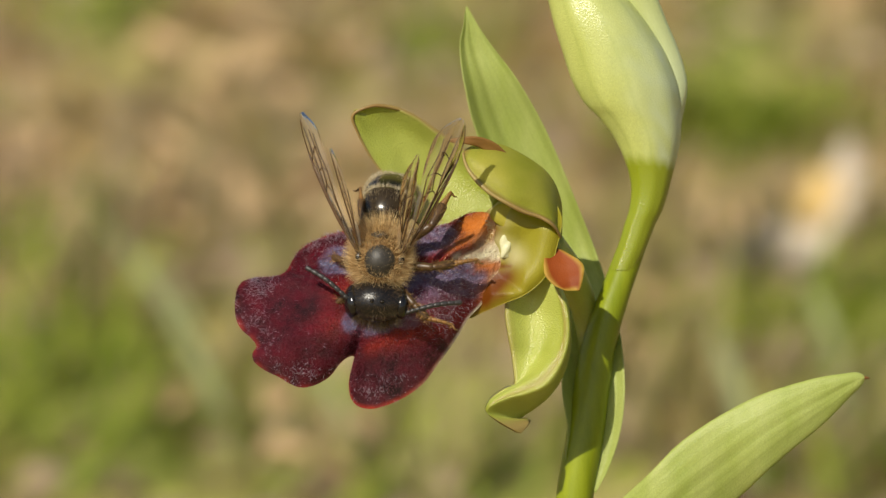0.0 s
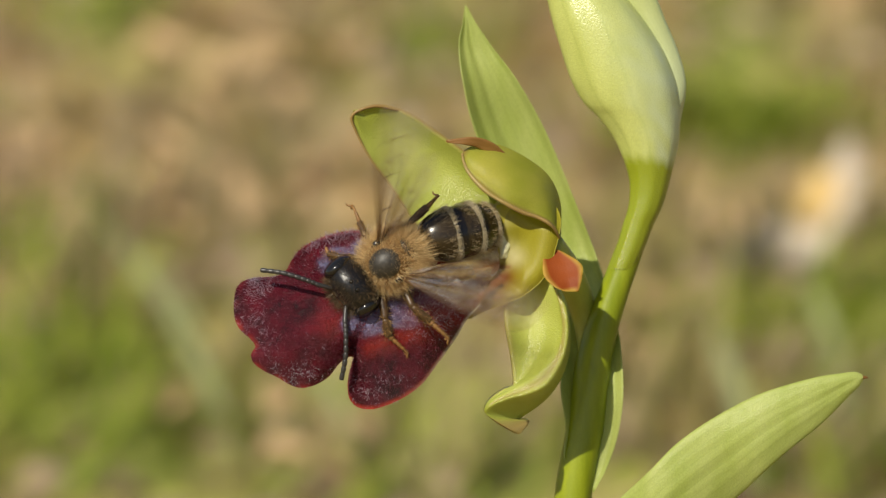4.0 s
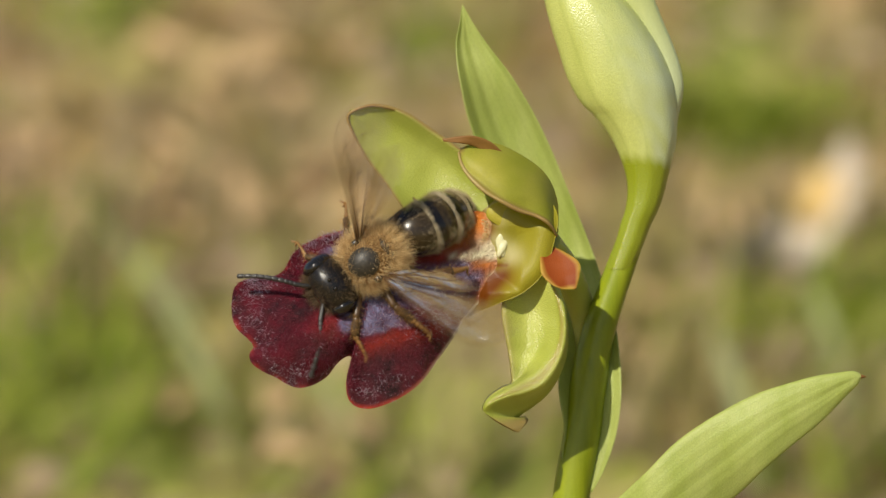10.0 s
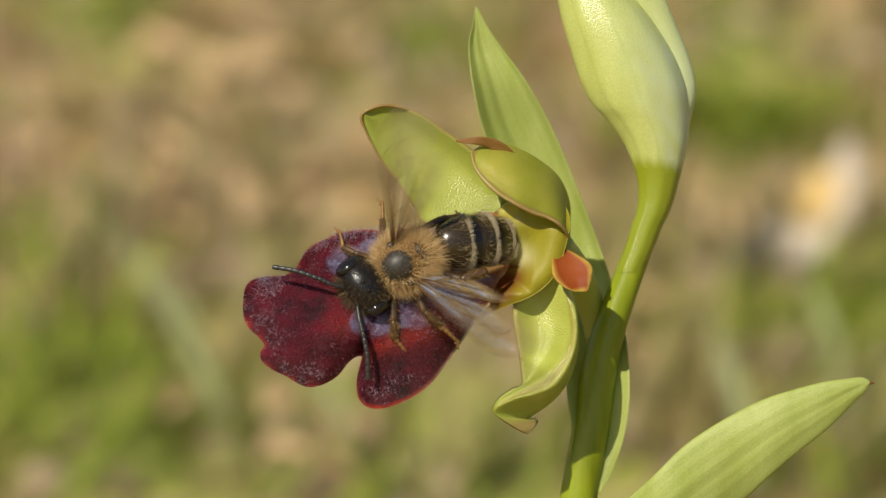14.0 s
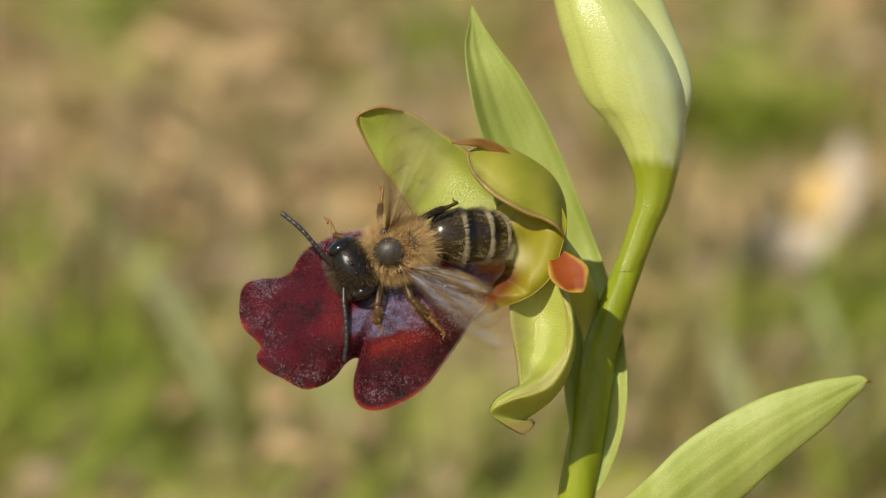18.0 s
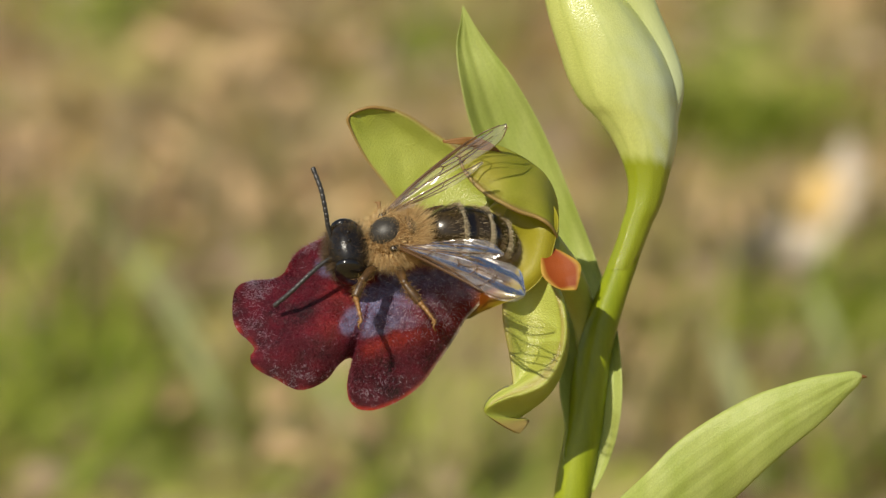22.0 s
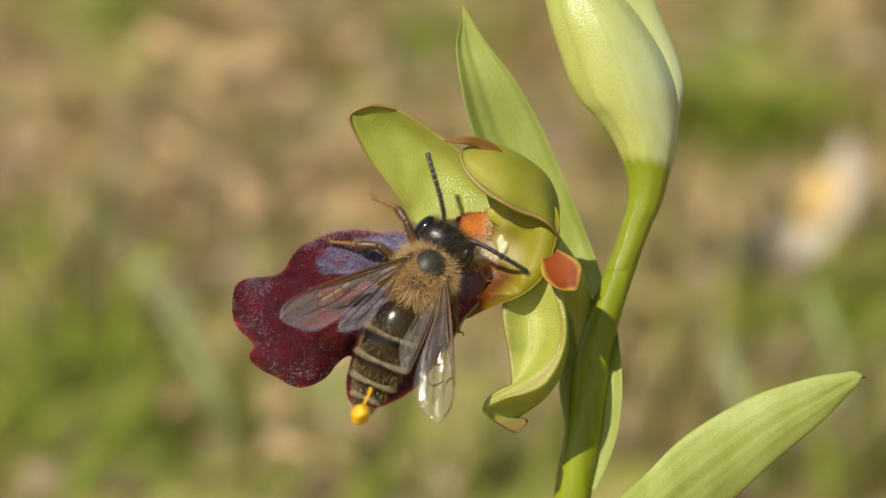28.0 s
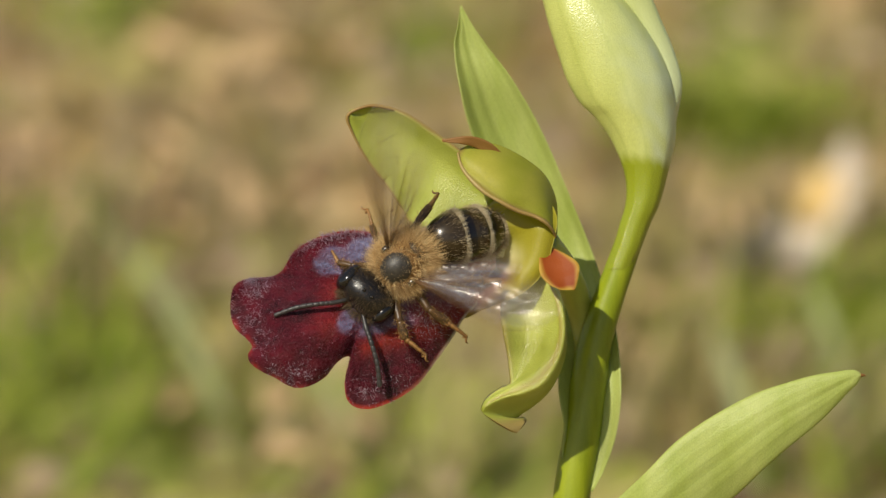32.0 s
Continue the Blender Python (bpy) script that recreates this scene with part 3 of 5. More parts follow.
part("sepal_margin", mesh_of("sepal_margin", *moved(tube_data([at(x, y, d - (3 if i > 4 else 1)) for i, (x, y, d) in enumerate(rolled)], [r * U for r in (1.2, 1.5, 2, 2.2, 3, 3, 4, 3.2, 4.2, 3, 2)], 10, 70), PIVOT)), MAT_MARGIN, flower, "rolled brownish margin")

# lower sepal, hanging: inner face, rolled margin, outer face, from the flower to the curled tip
low_inner_edge = [(909, 512, 72), (907, 544, 70), (906, 574, 69), (910, 609, 68), (915, 639, 70), (919, 669, 60), (919, 686, 52), (902, 693, 44), (878, 709, 36), (867, 727, 34), (869, 739, 38), (892, 757, 46), (920, 773, 52)]
low_roll_in = [(978, 498, 72), (992, 531, 68), (999, 569, 66), (998, 601, 58), (986, 635, 50), (962, 664, 42), (936, 681, 36), (906, 698, 32), (878, 713, 28), (868, 730, 28), (874, 743, 34), (902, 761, 42), (923, 773, 50)]
low_roll_out = [(994, 500, 84), (1011, 537, 66), (1018, 572, 54), (1016, 612, 46), (1003, 652, 38), (978, 688, 30), (943, 704, 26), (911, 712, 24), (881, 725, 22), (872, 737, 24), (892, 751, 32), (917, 766, 42), (926, 774, 50)]
low_under = [(1000, 505, 96), (1015, 541, 88), (1021, 578, 84), (1020, 622, 78), (1010, 660, 74), (995, 690, 68), (976, 712, 62), (951, 731, 54), (934, 741, 48), (927, 749, 44), (943, 747, 46), (944, 755, 48), (929, 774, 50)]
LOW_ROWS, LOW_COLS = 64, 27
shove = [(0, 0, 0), (1, 0, 0), (2, 1, 0), (4, 2, 0), (5, 3, 0), (5, 4, 0), (5, 5, 0), (6, 5, 0), (8, 5, 0), (8, 5, 0), (8, 4, 0), (8, 4, 0), (8, 3, 0)]
lines = [spline(np.array(p) + np.array(shove), LOW_ROWS) for p in (low_inner_edge, low_roll_in, low_roll_out, low_under)]
lines[3] = lines[3] + np.outer(np.clip(np.linspace(0, 2, LOW_ROWS), 0, 1) * np.clip(np.linspace(8, 0, LOW_ROWS), 0, 1), (0, 0, 30))
front, rear, rim = [], [], []
for i in range(LOW_ROWS):
    f = i / (LOW_ROWS - 1)
    a, b, c, e = (ln[i] for ln in lines)
    hollow = a * 0.5 + b * 0.5 + np.array((0, 0, 0.26 * np.linalg.norm(b - a)))
    turned = b * 0.5 + c * 0.5 + np.array((0, 0, -6.0 * (1 - f)))
    cross = spline([a, hollow, b, turned, c, e], LOW_COLS)
    for j, p in enumerate(cross):
        s = j / (LOW_COLS - 1)
        front.append(at(p[0], p[1], p[2]))
        rear.append(at(p[0] - 2, p[1] - 2, p[2] + 7))
        rim.append(max(0.7 * max(0.0, 1 - abs(s - 0.60) / 0.15), min(1.0, max(0.0, (f - 0.78) / 0.10)), 0.6 * max(0.0, 1 - s / 0.06)))
ff = grid_faces(LOW_ROWS, LOW_COLS)
k = len(front)
faces = ff + [tuple(k + a for a in reversed(f)) for f in ff]
ring = [i * LOW_COLS for i in range(LOW_ROWS)] + [(LOW_ROWS - 1) * LOW_COLS + j for j in range(1, LOW_COLS)]
ring += [i * LOW_COLS + LOW_COLS - 1 for i in range(LOW_ROWS - 2, -1, -1)] + [j for j in range(LOW_COLS - 2, 0, -1)]
faces += [(a, b, k + b, k + a) for a, b in zip(ring, ring[1:] + ring[:1])]
o = plant_part("sepal", (front + rear, faces), MAT_SEPAL, "hanging yellow-green sepal with a rolled brownish edge", flower)
o.data.attributes.new("rim", "FLOAT", "POINT").data.foreach_set("value", rim + rim)

# hood: back sepal arched over the column
hood_rows, hood_cols = 44, 31
rim_line = spline([(829, 282, 34), (838, 312, 18), (864, 340, 6), (906, 370, 0), (956, 391, 10), (988, 405, 12), (1003, 430, 36)], hood_cols)
top_line = spline([(833, 275, 48), (858, 264, 60), (900, 267, 72), (950, 292, 82), (985, 322, 96), (1004, 366, 112), (1006, 420, 108)], hood_cols)
front, rear = [], []
for i in range(hood_rows):
    s = i / (hood_rows - 1)
    for j in range(hood_cols):
        p = rim_line[j] * (1 - s) + top_line[j] * s
        wid = np.linalg.norm(top_line[j][:2] - rim_line[j][:2])
        h = math.sin(math.pi * s)
        p = p + np.array((0.0, 0.0, 16.0 - 0.33 * wid * h + 2.5 * noise.noise(Vector((p[0] * 0.03, p[1] * 0.03, 3.0)))))
        lip_out = 6 * math.exp(-(s / 0.06) ** 2)
        p[2] -= lip_out
        front.append(at(p[0], p[1], p[2]))
        rear.append(at(p[0], p[1] + 2, p[2] + 8))
ff = grid_faces(hood_rows, hood_cols)
k = len(front)
faces = ff + [tuple(k + a for a in reversed(f)) for f in ff]
edge_ids = [i * hood_cols for i in range(hood_rows)] + [(hood_rows - 1) * hood_cols + j for j in range(1, hood_cols)]
edge_ids += [i * hood_cols + hood_cols - 1 for i in range(hood_rows - 2, -1, -1)] + [j for j in range(hood_cols - 2, 0, -1)]
faces += [(a, b, k + b, k + a) for a, b in zip(edge_ids, edge_ids[1:] + edge_ids[:1])]
o = plant_part("hood_sepal", (front + rear, faces), MAT_HOOD, "domed yellow-green hood with a brown rim", flower)
vals = []
for _ in range(2):
    for i in range(hood_rows):
        for j in range(hood_cols):
            s, f = i / (hood_rows - 1), j / (hood_cols - 1)
            vals.append(max(max(0.0, 1 - s / 0.12) * 0.9, max(0.0, 1 - f / 0.10)))
o.data.attributes.new("rim", "FLOAT", "POINT").data.foreach_set("value", vals)

part("hood_rim", mesh_of("hood_rim", *moved(tube_data([at(p[0], p[1] + 1.5 * math.sin(p[0] * 0.11), p[2] + 13) for p in rim_line[::3]], [r * U for r in (2, 3, 3.4, 4.2, 3.2, 4.2, 3.4, 3.4, 2.6, 2)], 10, 60), PIVOT)), MAT_MARGIN, flower, "rolled pinkish brown rim")

# petals: short and orange
pet_l = [(978, 447, 62), (974, 470, 42), (976, 496, 26), (992, 514, 18), (1012, 524, 18)]
pet_r = [(986, 444, 70), (1014, 456, 52), (1043, 476, 34), (1044, 500, 24), (1038, 524, 20)]
o = plant_part("petal", blade_data(pet_l, pet_r, 0.16, 24, 13, 9, 2, 6), MAT_PETAL, "short orange-red petal with a yellow edge", flower)
rim_attribute(o, 24, 13, 0.16, 0.12)
pet_l = [(884, 290, 70), (860, 273, 56), (832, 266, 44), (802, 263, 44)]
pet_r = [(912, 286, 76), (884, 262, 58), (848, 252, 46), (800, 258, 44)]
o = plant_part("petal", blade_data(pet_l, pet_r, 0.1, 20, 9, 7, 1, 8), MAT_BROWN_PETAL, "orange-brown petal beside the hood", flower)

# throat: a pale bowl behind the lip, with the column at its back
BOWL_EDGE = [(866, 396), (884, 374), (914, 352), (968, 345), (1004, 390), (996, 452), (978, 498), (944, 530), (904, 548), (870, 562), (842, 574), (846, 545), (852, 500), (858, 450)]
bowl = spline(BOWL_EDGE, 96, True)
front, rear = [], []
for i in range(44):
    s = i / 43
    for j in range(96):
        u0, v0 = 896 + s * (bowl[j][0] - 896), 452 + s * (bowl[j][1] - 452)
        wall = max(0.0, min(1.0, (u0 - 880) / 60)) * max(0.0, min(1.0, (v0 - 352) / 60))
        wall = max(wall, max(0.0, min(1.0, (v0 - 480) / 50)) * max(0.25, min(1.0, (u0 - 820) / 100)))
        d0 = 77 + 0.75 * max(0.0, 880 - u0) - 34 * wall * math.exp(-abs((s - 0.80) / 0.36) ** 2.2) + 22 * s * (1 - wall) - 22 * soft(v0 - 424, 12) * soft(902 - u0, 8) * soft(u0 - 930, 8) * (1 - s) ** 0.3 + 14 * soft(u0 - 898, 4) * soft(abs(v0 - 466) - 20, 4)
        front.append(at(u0, v0, d0))
        rear.append(at(u0, v0, d0 + 10))
ff = grid_faces(44, 96, True)
k = len(front)
faces = ff + [tuple(k + a for a in reversed(f)) for f in ff] + [(43 * 96 + j, k + 43 * 96 + j, k + 43 * 96 + (j + 1) % 96, 43 * 96 + (j + 1) % 96) for j in range(96)]
o = plant_part("throat", (front + rear, faces), MAT_COLUMN, "glossy pale yellow throat of the flower", flower)
vals = []
for i in range(44):
    for j in range(96):
        u0, v0 = 896 + i / 43 * (bowl[j][0] - 896), 452 + i / 43 * (bowl[j][1] - 452)
        vals.append(min(1.0, 1.3 * max(0.9 * soft(capsule((u0, v0), (862, 410), (874, 416), 26, 18), 6), 0.85 * soft(capsule((u0, v0), (856, 550), (900, 532), 14, 8), 7), soft(capsule((u0, v0), (850, 482), (914, 482), 9, 3), 4), soft(capsule((u0, v0), (862, 520), (908, 500), 40, 14), 10))))
o.data.attributes.new("rim", "FLOAT", "POINT").data.foreach_set("value", vals + vals)
vals = []
for i in range(44):
    for j in range(96):
        q = (896 + i / 43 * (bowl[j][0] - 896), 452 + i / 43 * (bowl[j][1] - 452))
        vals.append(min(1.0, max(0.9 * soft(capsule(q, (888, 432), (926, 464), 11, 15), 6), soft(capsule(q, (862, 464), (900, 463), 3, 8), 3), 0.8 * soft(capsule(q, (880, 372), (896, 400), 12, 12), 7))))
o.data.attributes.new("tint_and_glare", "FLOAT", "POINT").data.foreach_set("value", vals + vals)
plant_part("stigma", blob(swell(906, 447, 79, 10, 23, 7, lambda n: 1 + 0.15 * math.sin(5 * n[1] + 3 * n[0]))), MAT_STIGMA, "wet white stigma in the throat", flower)
plant_part("anther", blob(swell(924, 392, 76, 44, 26, 9, lambda n: 1 + 0.06 * math.sin(4 * n[0] + 2 * n[1]))), MAT_ANTHER, "tan anther cap under the hood", flower)
plant_part("column", tube_data([at(965, 345, 104), at(945, 368, 94), at(928, 390, 92), at(914, 412, 100)], [30 * U, 27 * U, 20 * U, 11 * U], 16, 30), MAT_COLUMN, "pale yellow-green column under the hood", flower)


# ---- the bees: x to the head, y to the left side, z to the back; plan units ----
def scaled(data):
    verts, faces = data
    return [[c * U for c in v] for v in verts], faces


def bee_part(name, data, material, parent, label="", origin=(0, 0, 0), smooth=True):
    return part(name, mesh_of(name, *scaled(data), smooth), material, parent, label, [c * U for c in origin])


def shifted(data, by):
    verts, faces = data
    return [np.array(v) - by for v in verts], faces


def fur_on(centre, radii, count, length, rng, keep=lambda n: 1.0, lean=(-0.35, 0, 0.0), width=0.24):
    roots, ways, lens = [], [], []
    while len(roots) < count:
        n = rng.normal(size=3)
        n /= np.linalg.norm(n)
        k = keep(n)
        if rng.uniform() > k:
            continue
        roots.append([centre[i] + radii[i] * n[i] * 0.97 for i in range(3)])
        ways.append([n[i] / radii[i] * 50 + lean[i] + 0.28 * rng.normal() for i in range(3)])
        lens.append(length * rng.uniform(0.55, 1.2) * (0.25 + 0.75 * k))
    return hair_data(roots, ways, lens, width, 0.5, rng)


GASTER = 221.0
CUTS = [0.0, 0.25, 0.47, 0.66, 0.81, 0.92, 1.0]
PLATES = {}
GASTER_LINE = spline([(0, 20), (0.05, 33), (0.14, 42.5), (0.27, 47.5), (0.42, 48), (0.57, 44.5), (0.72, 36), (0.86, 23.5), (0.95, 13), (1.0, 3)], 200)


def gaster_radius(f):
    """Half width along the abdomen, f from its waist to its tip."""
    return float(np.interp(f, GASTER_LINE[:, 0], GASTER_LINE[:, 1]))


def gaster_point(f, a, grow=1.0):
    r = gaster_radius(f) * grow
    droop = -16.0 * f ** 2.2
    return np.array((-GASTER * f, r * math.cos(a), 0.88 * r * math.sin(a) + droop))


def curled(i, angle):
    """The turn of plate i, where the whole abdomen curls down by angle."""
    m = Matrix()
    for k in range(1, i + 1):
        j = Matrix.Translation(Vector(gaster_point(CUTS[k] - 0.02, 0, 0.0)) * U)
        m = m @ j @ Matrix.Rotation(radians(-angle / 5), 4, "Y") @ j.inverted()
    return m


def build_bee():
    rng = np.random.default_rng(5)
    bee = tagged(new("bee"), "dark solitary bee with tan fur and pale-banded abdomen", "bee", "bees on the orchid")
    thorax = bee_part("thorax", ball_data((-12, 0, -6), (52, 43, 40)), MAT_HIDE, bee, "black thorax ringed with tan fur")
    bee_part("scutum", ball_data((-2, 0, 5), (36, 32, 37), 20, 32, lambda n: 1 - 0.08 * n[2] * n[2]), MAT_SCUTUM, thorax, "bare grey-black shield of the thorax")
    bee_part("scutellum", ball_data((-42, 0, 17), (11, 21, 15), 14, 24), MAT_SCUTUM, thorax)
    for s in (1, -1):
        bee_part("tegula", ball_data((-4, 37 * s, 14), (10, 7, 6), 10, 16), MAT_CUTICLE, thorax)

    def bald(n):
        top = n[2]
        front = 1 - math.hypot((n[0] - 0.16) / 0.84, n[1] / 0.90)
        return 0.45 if top > 0.35 and n[0] < -0.55 else 1.0 if top < 0.1 else (0.14 if front > 0.34 else (0.4 if front > 0.0 else 1.0))
    fur = bee_part("fur", joined(fur_on((-12, 0, -6), (52, 44, 41), 13000, 27, rng, bald), fur_on((-46, 0, -2), (27, 40, 36), 3600, 29, rng)), MAT_FUR, thorax, "dense tan fur", smooth=False)
    fur["kind"] = "stuff"

    # head, turned on the neck
    head = bee_part("head", ball_data((33, 0, -8), (41, 54, 46), 22, 32, lambda n: 1 - 0.10 * max(0, -n[0]) - 0.10 * max(0, -n[2]) - 0.10 * max(0, n[0]) * (1 - abs(n[1]))), MAT_HEAD, bee, "glossy black head", (38, 0, -2))
    for s in (1, -1):
        bee_part("eye", ball_data((38, 43 * s, -10), (28, 16, 38), 18, 24), MAT_EYE, head, "shining black compound eye")
        bee_part("mandible", tube_data([(54, 22 * s, -36), (66, 13 * s, -48), (68, 2 * s, -52)], [7, 5, 2], 8), MAT_LEG, head)
    for x, y in ((26, 0), (16, 9), (16, -9)):
        bee_part("ocellus", ball_data((x + 5, y, 33.5), (4, 4, 4), 8, 12), MAT_EYE, head)
    face = bee_part("face_fur", joined(fur_on((34, 0, -9), (41, 53, 46), 3600, 18, rng, lambda n: 1.0 if n[0] > 0.1 and n[2] < 0.55 and abs(n[1]) < 0.75 else 0.10, (0.3, 0, 0.2)), fur_on((28, 0, -8), (38, 46, 45), 1000, 16, rng, lambda n: 1.0 if n[2] > 0.3 else 0.1, (0.1, 0, 0.2))), MAT_FACE_FUR, head, smooth=False)
    face["kind"] = "stuff"
    antennae = []
    for s in (1, -1):
        # scape, then eleven short joints; the antenna lies along its own x axis
        line = [(0, 0, 0), (13, 0, 5), (27, 0, 7)] + [tuple(p) for p in spline([(34, 0, 8), (62, 3 * s, 10), (100, 2 * s, 5), (138, -7 * s, -6)], 40)]
        beads = [3.4, 3.8, 4.0] + [4.5 - 1.0 * (1 if k % 4 == 3 else 0) for k in range(39)] + [4.0]
        joints = tube_data(line, beads, 8, 130)
        antennae.append(bee_part("antenna", joints, MAT_ANTENNA, head, "dark jointed antenna", (58, 14 * s, 8)))

    # abdomen of six overlapping plates, each on its own joint
    abdomen = bee_part("abdomen", tube_data([(14, 0, 0), (4, 0, -1), (-8, 0, 0)], [12, 14, 20], 14, 10), MAT_CUTICLE, bee, "glossy black banded abdomen", (-74, 0, -8))
    for i in range(6):
        rows, sides, verts = 14, 40, []
        start = max(0.0, CUTS[i] - 0.07)
        bare = []
        for k in range(rows):
            g = k / (rows - 1)
            f = start + (min(1.0, CUTS[i + 1] + 0.008) - start) * g
            own = max(0.0, (f - CUTS[i]) / (CUTS[i + 1] - CUTS[i]))
            grow = (0.90 if i else 1.0) + (0.10 if i else 0.0) * min(1.0, g / 0.55) ** 0.7 - 0.03 * g ** 8
            for j in range(sides):
                verts.append(gaster_point(f, 2 * math.pi * j / sides, grow))
                bare.append(0.0 if i == 0 else max(0.0, min(1.0, (0.40 - own) / 0.10)))
        faces = grid_faces(rows, sides, True)
        k = len(verts)
        verts += [gaster_point(start, 0, 0.0), gaster_point(CUTS[i + 1], 0, 0.0)]
        faces += [(k, (j + 1) % sides, j) for j in range(sides)] + [(k + 1, (rows - 1) * sides + j, (rows - 1) * sides + (j + 1) % sides) for j in range(sides)]
        plate = bee_part("tergite", (verts, faces), MAT_TERGITE, abdomen)
        plate.data.attributes.new("bare", "FLOAT", "POINT").data.foreach_set("value", bare + [0.0, 0.0])
        PLATES[plate.data.name] = i
        if i < 5:
            # pale fringe on the hind margin, densest down the sides
            roots, ways, lens = [], [], []
            for _ in range((1100, 1900, 1900, 1500, 700)[i]):
                a = rng.uniform(-0.35, math.pi + 0.35)
                if rng.uniform() > 0.45 + 0.55 * abs(math.cos(a)):
                    continue
                f = CUTS[i + 1] + 0.005 - 0.010 * rng.uniform()
                o = np.array((0, math.cos(a), math.sin(a)))
                roots.append(gaster_point(f, a, 0.99))
                ways.append(np.array((-1.0, 0, 0)) + o * 0.30 + 0.24 * rng.normal(size=3))
                lens.append(rng.uniform(5, 9) * (1 + 0.7 * abs(math.cos(a))))
            band = bee_part("hair_band", hair_data(roots, ways, lens, 0.24, 0.4, rng), MAT_BAND, abdomen, "pale fringe of hairs", smooth=False)
            band["kind"] = "stuff"
            PLATES[band.data.name] = i
        roots, ways, lens = [], [], []
        for _ in range(620):
            g = rng.uniform(0.42, 1.0) if i else rng.uniform(0.0, 1.0) ** 0.4
            f, a = min(0.98, CUTS[i] + (CUTS[i + 1] - CUTS[i]) * g), rng.uniform(-0.7, math.pi + 0.7)
            if rng.uniform() > 0.35 + 0.65 * abs(math.cos(a)):
                continue
            o = np.array((0, math.cos(a), math.sin(a)))
            roots.append(gaster_point(f, a, 0.99))
            ways.append(np.array((-1.0, 0, 0)) + o * 0.4 + 0.14 * rng.normal(size=3))
            lens.append(rng.uniform(4, 10) * (1 + 0.8 * abs(math.cos(a))) * (1.5 if i == 0 else 1.0))
        fuzz = bee_part("short_hairs", hair_data(roots, ways, lens, 0.22, 0.5, rng), MAT_DARK_HAIR, abdomen, smooth=False)
        fuzz["kind"] = "stuff"
        PLATES[fuzz.data.name] = i

    # wings: each lies along its own x axis, fore edge to +y for the right-hand one
    wings = []
    for s in (1, -1):
        lead = spline([(0, 5), (70, 12), (150, 19), (215, 24), (250, 16), (266, 0)], 40)
        trail = spline([(0, -3), (60, -14), (120, -30), (180, -46), (228, -46), (264, -12)], 40)
        verts = []
        for a, c in zip(lead, trail):
            for k in range(9):
                p = a * (1 - k / 8) + c * k / 8
                verts.append((p[0], -s * p[1], 3.5 * math.sin(k * 1.9 + p[0] * 0.02) + 6 * math.sin(p[0] * 0.016)))
        wing = bee_part("wing", (verts, grid_faces(40, 9)), MAT_WING, bee, "clear brownish fore wing", (-12, 38 * s, 18))
        veins = []
        for line, r in (([(0, 4), (70, 12), (150, 19), (196, 23)], 2.8), ([(0, 1), (60, 4), (120, 9), (180, 20)], 1.9), ([(196, 23), (230, 20), (256, 8)], 1.2),
                        ([(0, -2), (60, -10), (105, -20), (150, -30)], 1.5), ([(118, 9), (128, -5), (112, -20)], 1.2), ([(120, 8), (160, 2), (205, 4), (240, 6)], 1.2),
                        ([(158, 3), (160, -14), (150, -30)], 1.1), ([(190, 4), (200, -14), (192, -24)], 1.1), ([(128, -6), (160, -14), (198, -14), (232, -12)], 1.1),
                        ([(180, 21), (190, 10), (215, 5)], 1.1), ([(150, -30), (192, -24), (222, -26)], 1.1), ([(60, 4), (68, -11)], 1.1)):
            pts = [(x, -s * y, 3.5 * math.sin((1 - (y + 46) / 70) * 8 * 1.9 + x * 0.02) * 0.0 + 6 * math.sin(x * 0.016) + 1.5) for x, y in line]
            veins.append(tube_data(pts, [r, r, r * 0.7], 6, 12))
        for v in veins:
            bee_part("vein", v, MAT_VEIN, wing)
        lead = spline([(8, -4), (60, -16), (120, -34), (165, -50), (182, -62)], 26)
        trail = spline([(8, -10), (45, -34), (90, -58), (135, -76), (180, -68)], 26)
        verts = []
        for a, c in zip(lead, trail):
            for k in range(6):
                p = a * (1 - k / 5) + c * k / 5
                verts.append((p[0], -s * p[1], -3 + 2.5 * math.sin(k * 2.1 + p[0] * 0.03)))
        hind = bee_part("hind_wing", (verts, grid_faces(26, 6)), MAT_WING, wing, "clear hind wing")
        for line, r in (([(8, -6), (60, -20), (120, -40), (178, -62)], 1.5), ([(20, -12), (60, -32), (100, -48), (150, -64)], 1.0), ([(40, -24), (70, -44), (104, -62)], 1.0), ([(100, -48), (108, -38)], 0.9)):
            bee_part("vein", tube_data([(x, -s * y, -1.5) for x, y in line], [r, r, r * 0.6], 6, 12), MAT_VEIN, wing)
        wings.append(wing)

    # legs
    for s in (1, -1):
        for root, knee, shin, foot, thick in (((26, 28, -36), (58, 78, -24), (72, 104, -42), (66, 150, -64), 8.4),
                                              ((-8, 34, -40), (-4, 94, -22), (-18, 128, -46), (-34, 172, -64), 8.8),
                                              ((-46, 32, -38), (-74, 86, -8), (-118, 104, -28), (-150, 118, -58), 10.6)):
            reach = 1.0 if s > 0 else 0.66
            sink = 0.62 if s > 0 else 1.0
            thick *= 0.75 if s < 0 else 1.0
            reach *= 0.7 if s < 0 and root[0] < -40 else 1.0
            mir = [np.array((p[0], p[1] * s * (reach if k else 1.0), p[2] * (sink if k else 1.0)), float) for k, p in enumerate((root, knee, shin, foot))]
            femur = tube_data([mir[0], mir[0] * 0.5 + mir[1] * 0.5 + (0, 0, 4), mir[1]], [thick * 0.8, thick, thick * 0.75], 10, 12)
